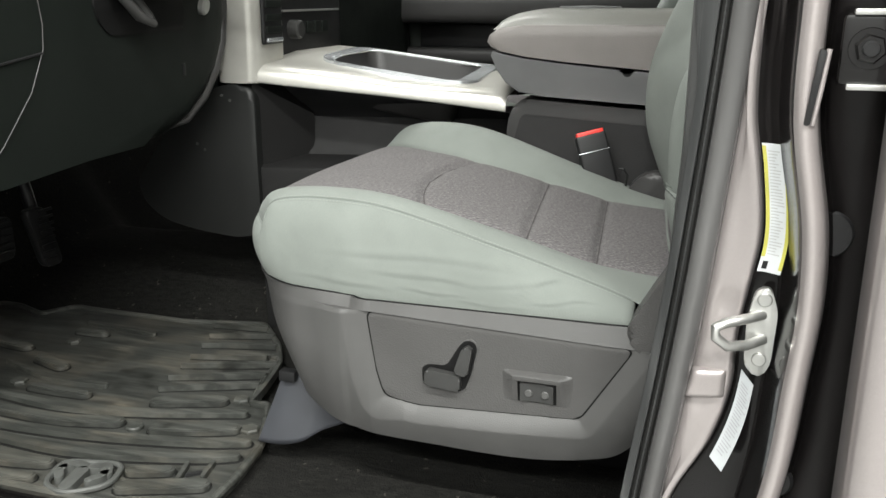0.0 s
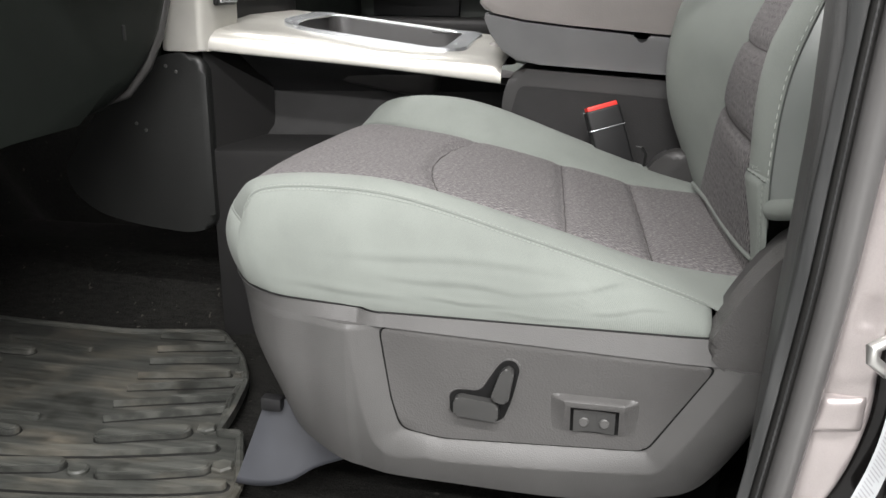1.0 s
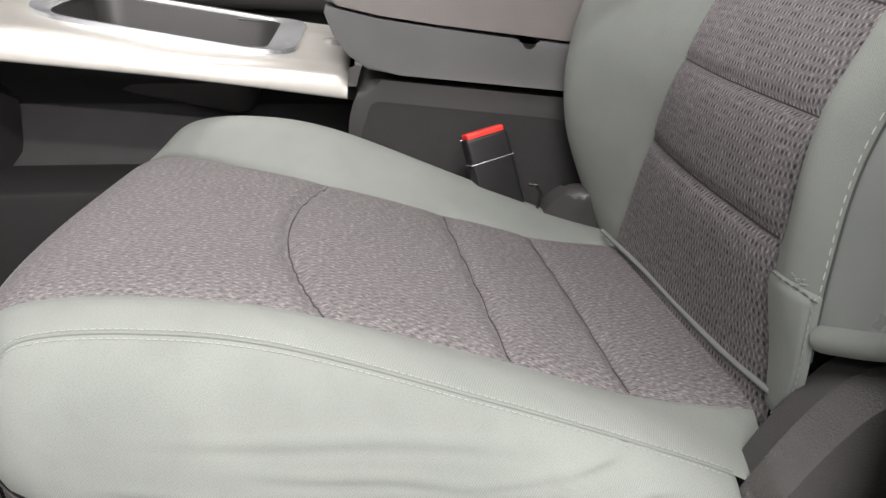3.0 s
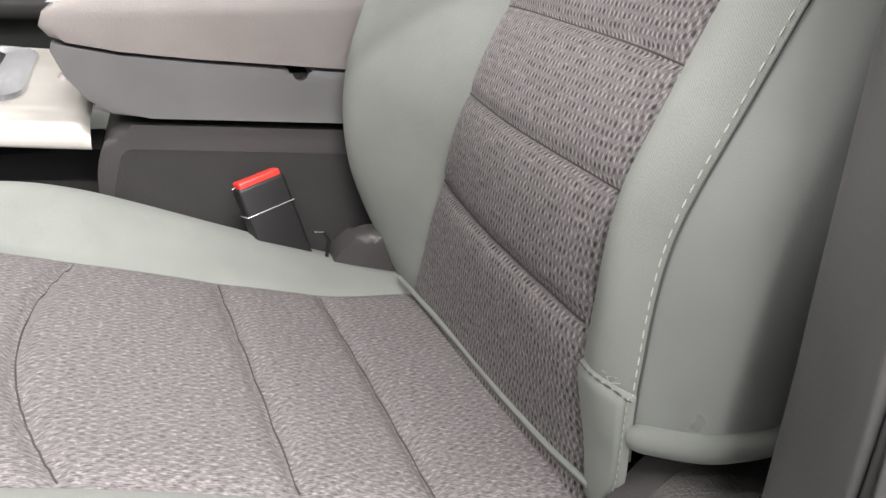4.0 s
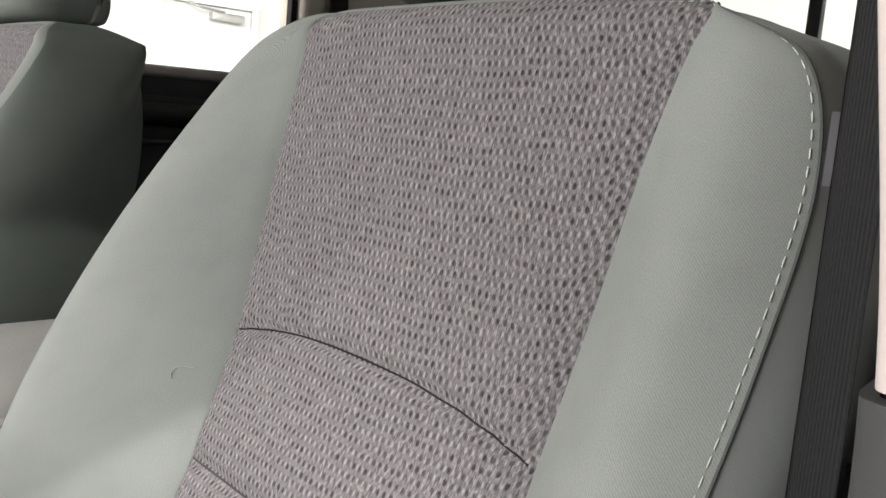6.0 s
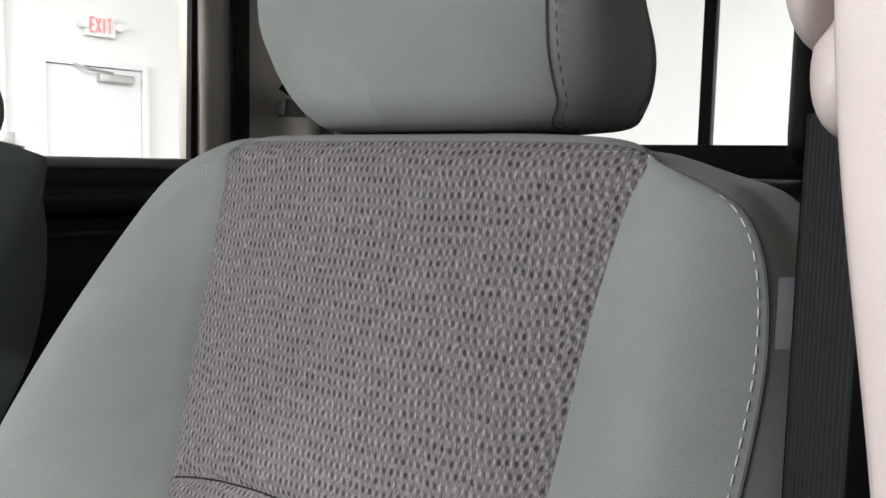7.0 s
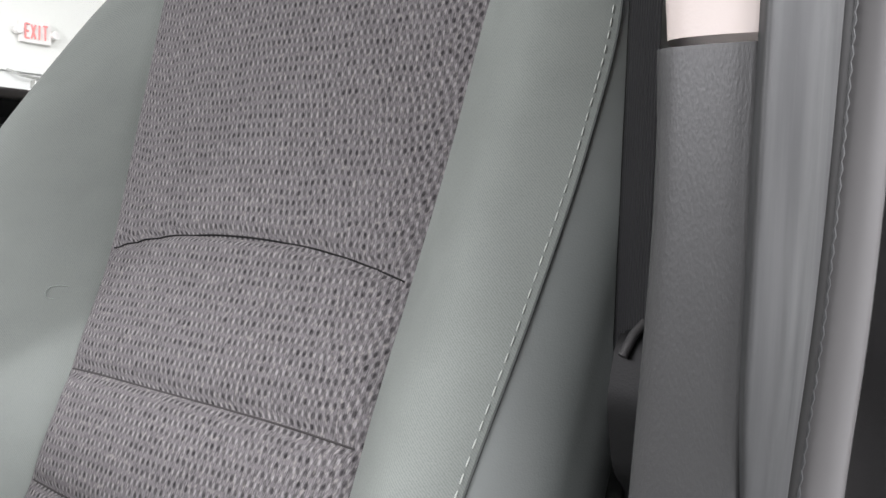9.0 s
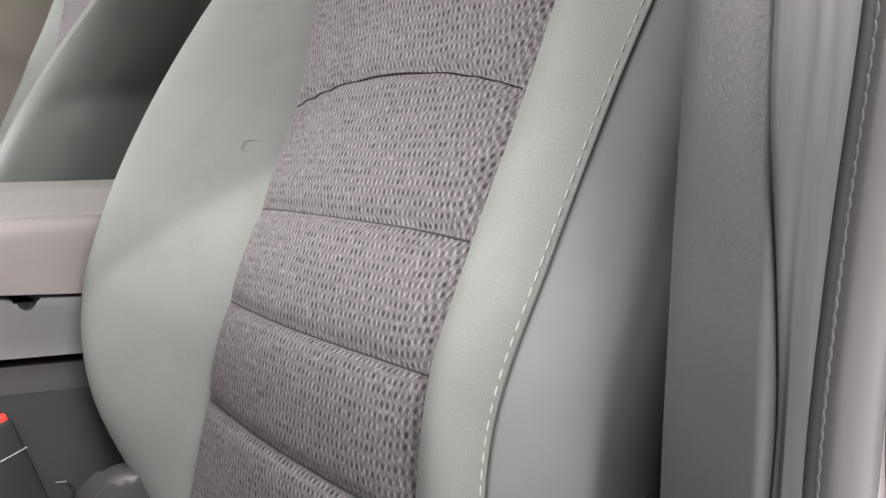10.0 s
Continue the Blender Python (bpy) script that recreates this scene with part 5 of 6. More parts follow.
    for z in (0.571, 0.6235):
        part("hinge_bar", rbox((0.634, -0.4715, z - 0.0022), (0.662, -0.466, z + 0.0022), 0.0012, 2), M_STEEL, hinge, "bright steel bar on the hinge plate")
    part("bolt_boss", disc((0.647, -0.4725, 0.598), (0, -1, 0), 0.006, 0.003, 20, 0.001), M_BLACK, hinge)
    part("washer", disc((0.647, -0.4668, 0.598), (0, -1, 0), 0.015, 0.002, 24, 0.0006), M_GLOSS_SHADE, hinge)


door_jamb()


def rear_door_skin():
    d = thing("rear_door", "grey-brown metallic rear door beside the jamb", "door", kind="structure")
    bm = slab(rounded([(0.664, -0.45), (0.664, -0.515), (0.69, -0.525), (1.6, -0.54), (1.6, -0.45)], 0.012, 5), "z", -0.1, 0.93, 0.006, 2)
    part("door_skin", bm, M_PAINT, d, "metallic outer skin in the lit paint tone")
    part("door_handle", rbox((0.75, -0.585, 0.66), (0.97, -0.55, 0.70), 0.015, 4), M_PAINT, d)


rear_door_skin()


def striker():
    s = thing("door_striker", "galvanised steel door striker bolted to the jamb", "striker")
    part("plate", slab(rounded([(0.588, 0.318), (0.602, 0.308), (0.610, 0.322), (0.612, 0.372), (0.604, 0.394), (0.592, 0.390), (0.587, 0.36)], 0.008, 5), "y", -0.4045, -0.396, 0.0018, 2), M_STEEL, s)
    part("loop", tube([(0.600, -0.402, 0.368), (0.588, -0.413, 0.367), (0.570, -0.424, 0.365), (0.561, -0.428, 0.361), (0.562, -0.430, 0.353), (0.572, -0.428, 0.345), (0.588, -0.418, 0.344), (0.602, -0.404, 0.346)], 0.0046, 12), M_STEEL, s, "bent steel loop")
    for z in (0.3825, 0.327):
        part("screw", disc((0.600, -0.4043, z), (0, -1, 0), 0.0062, 0.0025, 18, 0.0008), M_STEEL, s)


striker()


def stickers():
    s = thing("warning_sticker", "yellow-edged white information sticker on the jamb", "sticker")

    def ribbon(x_in, x_out, za, zb, dy, n=30):
        rows = []
        for z in np.linspace(za, zb, n):
            mid = float(XE(z)) + 0.010
            u = np.linspace(x_in, x_out, 8)
            y = -0.386 - 0.010 * np.clip((u - 0.004) / 0.016, 0, 1) - dy
            rows.append(np.stack([mid + u - 0.004, y - 0.004, np.full(8, z)], -1))
        return grid(np.array(rows))

    part("sheet", ribbon(-0.002, 0.0165, 0.404, 0.516, 0.002), M_WHITE, s, "white printed sheet", 180)
    part("yellow_edge", ribbon(-0.002, 0.0010, 0.418, 0.514, 0.0026), M_YELLOW, s, "yellow edge", 180)
    part("yellow_edge", ribbon(0.0138, 0.0165, 0.408, 0.488, 0.0026), M_YELLOW, s, "yellow edge", 180)
    part("dark_mark", ribbon(0.0005, 0.0048, 0.407, 0.414, 0.0028, 6), M_BLACK, s, "dark printed oval")
    for z in np.arange(0.420, 0.510, 0.0027):
        part("print_bar", ribbon(0.0022, 0.0128 - 0.006 * random.random(), z, z + 0.0009, 0.0024, 3), M_FAINT, s)
    t = thing("label_tag", "white printed label on the jamb below the striker", "sticker")

    def flat(u0, u1, v0, v1, dy):
        o, a, b = np.array([0.587, -0.4005, 0.314]), np.array([0.0115, 0, -0.014]), np.array([-0.0205, 0, -0.086])
        u, v = np.meshgrid(np.linspace(u0, u1, 3), np.linspace(v0, v1, 10))
        P = o + u[..., None] * a + v[..., None] * b
        P[..., 1] -= dy + 0.009 * v
        P[..., 0] += 0.004 * np.sin(v * 3.1)
        return grid(P)

    part("sheet", flat(0, 1, 0, 1, 0), M_LABEL, t, "pale blue-white sheet", 180)
    for v in np.arange(0.10, 0.90, 0.035):
        part("print_bar", flat(0.15, 0.9 - 0.3 * random.random(), v, v + 0.012, 0.0004), M_INK, t)


stickers()


def seat_belt():
    b = thing("seat_belt", "black seat belt hanging from the pillar", "seat belt")
    rows = []
    for z in np.linspace(0.50, 0.935, 40):
        k = max(0, 0.66 - z) * 0.25
        a, c = np.array([0.607 + k, -0.281, z]), np.array([0.573 + k, -0.3125, z])
        u = np.linspace(0, 1, 9)[:, None]
        rows.append(a * (1 - u) + c * u + np.array([0, 0.0, 0]) + np.array([-0.4, 0.4, 0]) * 0.0008 * np.sin(u * np.pi))
    P = np.array(rows)
    back = P[:, ::-1] + np.array([0.0009, 0.0010, 0])
    part("webbing", grid(np.concatenate([P, back, P[:, :1]], 1)), M_BELT, b, "", 180)
    # loop cover and height slide
    def egg(c, sx, sy, sz, name, mat):
        bm = bmesh.new()
        bmesh.ops.create_uvsphere(bm, u_segments=28, v_segments=18, radius=1)
        for v in bm.verts:
            p = v.co
            v.co = Vector((c[0] + p.x * sx * (1 - 0.25 * p.z), c[1] + p.y * sy, c[2] + p.z * sz + 0.004 * p.x))
        return part(name, bm, mat, b, "beige moulded cover", 180)

    egg((0.585, -0.3035, 0.951), 0.024, 0.0125, 0.026, "loop_cover", M_BEIGE)
    egg((0.588, -0.294, 0.987), 0.034, 0.012, 0.034, "height_slide", M_BEIGE)
    part("slide_slot", rbox((0.570, -0.322, 0.955), (0.578, -0.300, 0.985), 0.002), M_BLACK, b)
    # black guide taken to near black: the shade behind the belt is painted in
    anchor = part("belt_anchor", slab(rounded([(0.590, 0.60), (0.572, 0.615), (0.563, 0.648), (0.569, 0.672), (0.578, 0.68), (0.60, 0.66), (0.60, 0.60)], 0.008), "y", -0.318, -0.300, 0.004, 3), M_VOID, b, "black belt guide")
    part("latch_edge", tube([(0.5645, -0.306, 0.668), (0.570, -0.308, 0.677), (0.577, -0.310, 0.682)], 0.0022, 10), M_CONSOLE, anchor, "bright metal edge")


seat_belt()


def side_tag():
    t = thing("airbag_tag", "small grey cloth tag sewn into the backrest seam", "tag")
    P = np.array([[(0.640 + 0.026 * u, -0.263 - 0.006 * math.sin(u * 2.5), 0.8695 - 0.0305 * v) for u in np.linspace(0, 1, 8)] for v in np.linspace(0, 1, 6)])
    part("cloth", grid(np.concatenate([P, P[:, ::-1] + np.array([0.0006, 0.001, 0])], 1)), M_TAG, t, "", 180)
    for z0, z1 in ((0.852, 0.866), (0.843, 0.849)):
        part("print_bar", rbox((0.655, -0.2705, z0), (0.657, -0.2694, z1), 0), M_WHITE, t)


side_tag()

# ---------------------------------------------------------------- centre console
def face_y(x):
    return 0.193 + 0.085 * min(1.0, max(0.0, (x + 0.22) / 0.42))


def console():
    c = thing("centre_console", "grey plastic centre console with silver deck", "console")
    zl = spl([-0.26, -0.22, -0.043, 0.019, 0.201, 0.26], [0.494, 0.489, 0.472, 0.466, 0.444, 0.436])
    zu = spl([-0.26, -0.22, -0.13, -0.043, 0.019, 0.15, 0.201, 0.26], [0.518, 0.516, 0.508, 0.497, 0.488, 0.479, 0.474, 0.468])
    hole = (-0.132, 0.118, 0.302, 0.506)
    # silver deck: a rolled front edge and a flat top with the tray cut out of it
    xs = np.concatenate([np.linspace(-0.245, 0.195, 90), [0.200, 0.203]])
    ys = np.concatenate([np.linspace(0, 1, 14), np.linspace(1.05, 2, 46)])
    rows = []
    for n, x in enumerate(xs):
        y0, a, b = face_y(x), float(zl(x)), float(zu(x))
        if n >= len(xs) - 2:
            b -= 0.004 * (n - len(xs) + 3)
        sec = [(y0 + 0.006, a), (y0 + 0.0005, a + 0.002), (y0 + 0.001, (a + b) / 2), (y0 + 0.005, b - 0.004), (y0 + 0.014, b + 0.003)]
        rise = 0.012 * max(0, min(1, (x + 0.245) / 0.1))
        fy, fz = spl(np.linspace(0, 1, 5), [p[0] for p in sec]), spl(np.linspace(0, 1, 5), [p[1] for p in sec])
        row = []
        for t in ys:
            if t <= 1:
                row.append((x, float(fy(t)), float(fz(t))))
            else:
                yy = y0 + 0.014 + (0.545 - y0 - 0.014) * (t - 1)
                row.append((x, yy, b + 0.003 + 0.016 * min(1, (yy - y0) / 0.16)))
        rows.append(row)
    P = np.array(rows)
    me = grid(P)
    bm = bmesh.new()
    bm.from_mesh(me)
    bmesh.ops.delete(bm, geom=[f for f in bm.faces if hole[0] < f.calc_center_median().x < hole[1] and hole[2] < f.calc_center_median().y < hole[3]], context="FACES")
    deck = part("silver_deck", bm, M_SILVER, c, "satin silver painted deck", 60)

    def top(x, y):
        y0 = face_y(x)
        return float(zu(x)) + 0.003 + 0.016 * min(1, (y - y0) / 0.16)

    # chrome surround of the tray
    loop = rounded([(-0.150, 0.285), (0.145, 0.297), (0.140, 0.522), (-0.165, 0.522)], 0.050, 8)
    inner = rounded([(-0.128, 0.299), (0.110, 0.306), (0.106, 0.508), (-0.138, 0.508)], 0.036, 8)
    bm = bmesh.new()
    rings = [[bm.verts.new((x, y, top(x, y) - 0.004)) for x, y in loop], [bm.verts.new((x, y, top(x, y) + 0.005)) for x, y in [(a * 0.96 + p * 0.04, b * 0.96 + q * 0.04) for (a, b), (p, q) in zip(loop, inner)]],
             [bm.verts.new((x, y, top(x, y) + 0.004)) for x, y in [(a * 0.3 + p * 0.7, b * 0.3 + q * 0.7) for (a, b), (p, q) in zip(loop, inner)]], [bm.verts.new((x, y, top(x, y) + 0.0015)) for x, y in inner]]
    for a, b in zip(rings, rings[1:]):
        for i in range(len(a)):
            bm.faces.new((a[i], a[(i + 1) % len(a)], b[(i + 1) % len(a)], b[i]))
    part("tray_surround", bm, M_CHROME, deck, "bright chrome tray surround", 35)
    # dark basin
    bm = bmesh.new()
    rings = [[bm.verts.new((x, y, top(x, y) + 0.0012)) for x, y in inner]]
    for k, dz in ((0.985, 0.004), (0.93, 0.045), (0.86, 0.072), (0.8, 0.076)):
        rings.append([bm.verts.new((-0.008 + (x + 0.008) * k, 0.406 + (y - 0.406) * k, top(x, y) - dz)) for x, y in inner])
    for a, b in zip(rings, rings[1:]):
        for i in range(len(a)):
            bm.faces.new((a[i], a[(i + 1) % len(a)], b[(i + 1) % len(a)], b[i]))
    bm.faces.new(rings[-1])
    basin = part("tray_basin", bm, M_COVER, c, "grey rubber-lined tray", 50)
    for i in range(4):
        part("basin_rib", rbox((-0.112 + i * 0.005, 0.34, 0.468), (-0.110 + i * 0.005, 0.45, 0.497), 0.0005), M_BLACK, basin)
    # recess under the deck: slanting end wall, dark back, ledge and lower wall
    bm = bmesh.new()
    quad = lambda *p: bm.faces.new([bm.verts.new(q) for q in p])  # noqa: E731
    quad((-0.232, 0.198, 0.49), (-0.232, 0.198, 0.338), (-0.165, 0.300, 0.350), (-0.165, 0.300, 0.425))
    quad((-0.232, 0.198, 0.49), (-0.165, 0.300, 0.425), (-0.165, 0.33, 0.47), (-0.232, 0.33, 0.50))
    # end and lower walls take the darkened copy, which paints their shade
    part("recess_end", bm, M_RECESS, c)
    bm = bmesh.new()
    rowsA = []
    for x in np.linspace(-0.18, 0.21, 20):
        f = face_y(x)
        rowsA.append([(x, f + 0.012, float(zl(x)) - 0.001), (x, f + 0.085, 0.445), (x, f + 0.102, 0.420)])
    # black sheet stands for the shade deep in the recess
    part("recess_back", grid(np.array(rowsA)), M_BLACK, c, "black sheet standing in for the recess shade")
    rowsA = []
    for x in np.linspace(-0.232, 0.215, 24):
        f = face_y(x)
        rowsA.append([(x, f + 0.104, 0.424), (x, f + 0.094, 0.366), (x, f + 0.084, 0.352), (x, f + 0.012, 0.342), (x, f + 0.007, 0.338), (x, f + 0.006, 0.330), (x, f + 0.010, 0.18), (x, f + 0.012, 0.02)])
    part("lower_wall", grid(np.array(rowsA)), M_RECESS, c, "lower wall with a ledge, darkened for recess shade", 35)
    # storage box under the armrest
    prof = rounded([(0.205, 0.03), (0.205, 0.43), (0.222, 0.468), (0.45, 0.455), (0.80, 0.43), (0.80, 0.03)], 0.02, 5)
    box = part("storage_box", slab(prof, "y", 0.284, 0.548, 0.012, 4), M_CONSOLE, c, "grey plastic storage box", 45)
    inset = rounded([(0.222, 0.10), (0.2185, 0.40), (0.230, 0.443), (0.45, 0.430), (0.78, 0.41), (0.78, 0.10)], 0.012, 5)
    part("felt_inset", slab(inset, "y", 0.2815, 0.29, 0.001), M_INSET, box, "dark felt side inset")
    part("hinge_knob", disc((0.178, 0.40, 0.462), (0, 0, 1), 0.016, 0.034, 20, 0.006), M_LIDSIDE, c, "grey hinge knob")
    part("cup_ring", disc((0.175, 0.43, 0.46), (0, 0, 1), 0.03, 0.026, 28, 0.004), M_BLACK, c)


console()


def armrest():
    a = thing("armrest", "grey vinyl folding armrest with storage lid", "armrest")
    top = [(0.80, 0.495), (0.62, 0.504), (0.43, 0.517)]
    notch = [(0.403 + 0.0115 * math.cos(t), 0.5185 - 0.013 * math.sin(t)) for t in np.linspace(0.0, math.pi, 12)]
    prof = top + notch + [(0.385, 0.5195), (0.30, 0.527), (0.235, 0.534), (0.19, 0.5425), (0.178, 0.546), (0.176, 0.538), (0.186, 0.515), (0.203, 0.493), (0.225, 0.479), (0.26, 0.474), (0.45, 0.464), (0.80, 0.45)]
    part("storage_bin", slab(prof, "y", 0.2775, 0.5525, 0.003, 2), M_BIN, a, "grey plastic lower bin with a finger notch", 35)
    part("bin_lining", rbox((0.20, 0.30, 0.50), (0.78, 0.53, 0.513), 0.004), M_BLACK, a)
    side = [(0.80, 0.499), (0.62, 0.508), (0.43, 0.5205), (0.30, 0.5305), (0.235, 0.5375), (0.19, 0.546), (0.176, 0.5505), (0.168, 0.560), (0.172, 0.572), (0.186, 0.582), (0.23, 0.588), (0.45, 0.590), (0.80, 0.59)]
    lid = part("lid", slab(side, "y", 0.278, 0.552, 0.010, 4), M_LIDSIDE, a, "taupe grey vinyl lid", 60)
    rows = []
    for u in np.linspace(0, 1, 70):
        x = 0.176 + 0.62 * u
        n = min(1.0, (x - 0.176) / 0.09)
        crown = math.sqrt(max(0.0, 1 - (1 - n) ** 2))
        row = []
        for v in np.linspace(0, 1, 44):
            y = 0.290 + 0.250 * v
            e = min(v, 1 - v) / 0.16
            e = math.sqrt(max(0.0, 1 - (1 - min(1.0, e)) ** 2))
            row.append((x, y, 0.580 + 0.031 * crown * e + 0.003 * math.sin(math.pi * v) * crown))
        rows.append(row)
    pad = part("lid_pad", grid(np.array(rows)), M_LIDTOP, lid, "grained grey vinyl pad", 180)
    # pressed emblem, as plain shapes
    ring = [(0.318 + 0.052 * math.cos(t), 0.425 + 0.046 * math.sin(t) * (1 - 0.25 * math.cos(t)), 0.6145) for t in np.linspace(0, 2 * math.pi, 49)]
    part("pressed_emblem", tube(ring, 0.0022, 8), M_BIN, pad, "pressed oval emblem")
    for dy in (-0.017, 0.017):
        part("emblem_bar", tube([(0.292, 0.425 + dy, 0.6145), (0.318, 0.425 + dy * 1.4, 0.6150), (0.345, 0.425 + dy * 0.5, 0.6145)], 0.003, 8), M_BIN, pad)


armrest()


def buckle():
    b = thing("belt_buckle", "black seat belt buckle with a red release button", "belt buckle")
    # frame of the buckle: up along its length, across its width
    o, up = Vector((0.352, 0.236, 0.4245)), Vector((-0.36, 0.06, 0.62)).normalized()
    across = Vector((0.043, 0.014, 0.0115)).normalized()
    up = (up - across * up.dot(across)).normalized()
    nrm = across.cross(up).normalized()
    m = Matrix((across, nrm, up)).transposed().to_4x4()
    m.translation = o

    def put(bm):
        bm.transform(m)
        return bm

    part("body", put(rbox((-0.0245, -0.011, -0.10), (0.0245, 0.011, -0.0045), 0.004, 3)), M_BLACK, b)
    part("release_button", put(rbox((-0.022, -0.0095, -0.010), (0.022, 0.0095, 0.001), 0.0025, 3)), M_RED, b, "red release button")
    part("slot_edge", put(rbox((-0.0235, -0.0125, -0.0062), (0.0235, -0.0104, -0.0045), 0.0005)), M_CHROME, b, "bright slot edge")
    part("body_joint", put(rbox((-0.0252, -0.0117, -0.0335), (0.0252, 0.0117, -0.0325), 0.0002)), M_CHROME, b, "fine pale joint line")
    part("wire", tube([(0.405, 0.212, 0.372), (0.413, 0.210, 0.372), (0.419, 0.211, 0.362), (0.417, 0.214, 0.345)], 0.0018, 8), M_KICK, b, "grey wire loop")


buckle()

# ---------------------------------------------------------------- dashboard and footwell
def centre_stack():
    s = thing("centre_stack", "dark centre stack with silver side trim and radio", "dashboard")
    kick = rounded([(-0.225, 0.22), (-0.225, 0.486), (-0.295, 0.486), (-0.40, 0.41), (-0.48, 0.30), (-0.47, 0.265), (-0.43, 0.232), (-0.36, 0.216), (-0.27, 0.208)], 0.035, 6)
    part("kick_panel", slab(kick, "y", 0.188, 0.36, 0.012, 4), M_KICK, s, "dark grey kick panel", 45)
    for x, z in ((-0.288, 0.466), (-0.272, 0.458), (-0.345, 0.378), (-0.33, 0.368)):
        part("screw_mark", disc((x, 0.1885, z), (0, -1, 0), 0.0028, 0.0010, 14, 0.0005), M_PANEL, s)
    part("silver_trim", slab(rounded([(-0.292, 0.184), (-0.226, 0.186), (-0.214, 0.200), (-0.208, 0.283), (-0.292, 0.283)], 0.012, 4), "z", 0.4885, 0.80, 0.003, 2), M_SILVER, s, "satin silver vertical trim", 45)
    vent = part("side_vent", rbox((-0.214, 0.206, 0.553), (-0.206, 0.272, 0.66), 0.006, 3), M_BLACK, s, "black switch bank")
    for z in (0.572, 0.592, 0.615):
        part("vent_bar", rbox((-0.207, 0.211, z), (-0.203, 0.267, z + 0.012), 0.002), M_DASH, vent)
    part("vent_foot", rbox((-0.207, 0.211, 0.557), (-0.202, 0.267, 0.564), 0.002), M_CHROME, vent)
    radio = part("radio_face", rbox((-0.30, 0.288, 0.505), (-0.222, 0.56, 0.80), 0.008, 3), M_BLACK, s, "black radio and climate face")
    for y, r in ((0.335, 0.017),):
        part("knob", disc((-0.222, y, 0.575), (1, 0, 0), r, 0.022, 28, 0.003), M_BLACKISH, radio, "ridged round knob")
    for i in range(4):
        part("key", rbox((-0.2225, 0.362 + i * 0.033, 0.566), (-0.2165, 0.388 + i * 0.033, 0.588), 0.002), M_DASH, radio)
    part("chrome_line", rbox((-0.2225, 0.300, 0.606), (-0.218, 0.545, 0.610), 0.001), M_STEEL, radio)
    part("lower_shelf", rbox((-0.30, 0.288, 0.488), (-0.20, 0.545, 0.503), 0.006), M_BLACK, s)


centre_stack()


def dashboard():
    d = thing("dashboard", "dark green-grey lower dashboard on the driver's side", "dashboard")
    edge = [(-0.43, 0.408), (-0.35, 0.411), (-0.20, 0.420), (-0.08, 0.421), (-0.01, 0.427), (0.05, 0.447), (0.10, 0.478), (0.138, 0.515), (0.165, 0.56), (0.178, 0.62), (0.180, 0.80), (-0.43, 0.80)]
    part("knee_panel", slab(edge, "x", -0.46, -0.258, 0.028, 5), M_DASH, d, "dark smooth knee panel", 45)
    part("edge_strip", tube([(-0.272, 0.186, 0.75), (-0.272, 0.184, 0.62), (-0.272, 0.172, 0.56), (-0.272, 0.146, 0.515), (-0.272, 0.106, 0.474), (-0.274, 0.054, 0.443), (-0.280, 0.012, 0.432)], [0.009, 0.009, 0.009, 0.009, 0.009, 0.008, 0.001], 10), M_COVER, d, "grey edge strip")
    # flat near-black plate stands in for the shade inside the opening
    part("column_opening", slab(rounded([(-0.165, 0.63), (-0.155, 0.60), (-0.135, 0.582), (0.035, 0.582), (0.042, 0.60), (0.045, 0.63)], 0.01), "x", -0.2585, -0.2545, 0.0015), M_VOID, d, "black plate for the shaded steering column opening")
    part("column_shroud", slab(rounded([(-0.15, 0.635), (0.05, 0.635), (0.06, 0.75), (-0.16, 0.75)], 0.03, 5), "x", -0.30, -0.20, 0.02, 4), M_VOID, d, "black steering column shroud", 45)
    bm = tube([(-0.228, -0.145, 0.640), (-0.226, -0.105, 0.607), (-0.226, -0.075, 0.597), (-0.228, -0.082, 0.606), (-0.230, -0.118, 0.640)], [0.007, 0.008, 0.006, 0.007, 0.008], 10)
    part("column_lever", bm, M_SHIELD, d, "ridged grey lever end")
    part("ignition_ring", disc((-0.240, 0.070, 0.620), (1, 0.2, -0.2), 0.014, 0.01, 24, 0.003), M_STEEL, d, "bright ignition ring")
    seam = [(-0.2565, -0.262, 0.64), (-0.2565, -0.258, 0.60), (-0.2565, -0.262, 0.57), (-0.2565, -0.29, 0.52), (-0.2565, -0.345, 0.462), (-0.258, -0.37, 0.44)]
    part("panel_seam", tube(seam, 0.0007, 6), M_SHIELD, d, "pale panel joint")
    part("panel_joint", tube([(-0.2565, -0.40, 0.552), (-0.2565, -0.34, 0.556), (-0.2565, -0.263, 0.566)], 0.0016, 6), M_BLACK, d)
    part("slot", rbox((-0.259, 0.034, 0.514), (-0.2565, 0.040, 0.533), 0.0005), M_BLACK, d)
    part("clip", rbox((-0.285, -0.222, 0.4195), (-0.276, -0.206, 0.4225), 0.0005), M_WHITE, d)
    part("inner_filler", rbox((-0.50, 0.20, 0.43), (-0.300, 0.30, 0.80), 0.004), M_DASH, d)
    # passenger side of the dash
    part("passenger_dash", rbox((-0.46, 0.563, 0.42), (-0.27, 1.15, 0.80), 0.05, 5), M_DASH, d, "dark passenger dash")


dashboard()


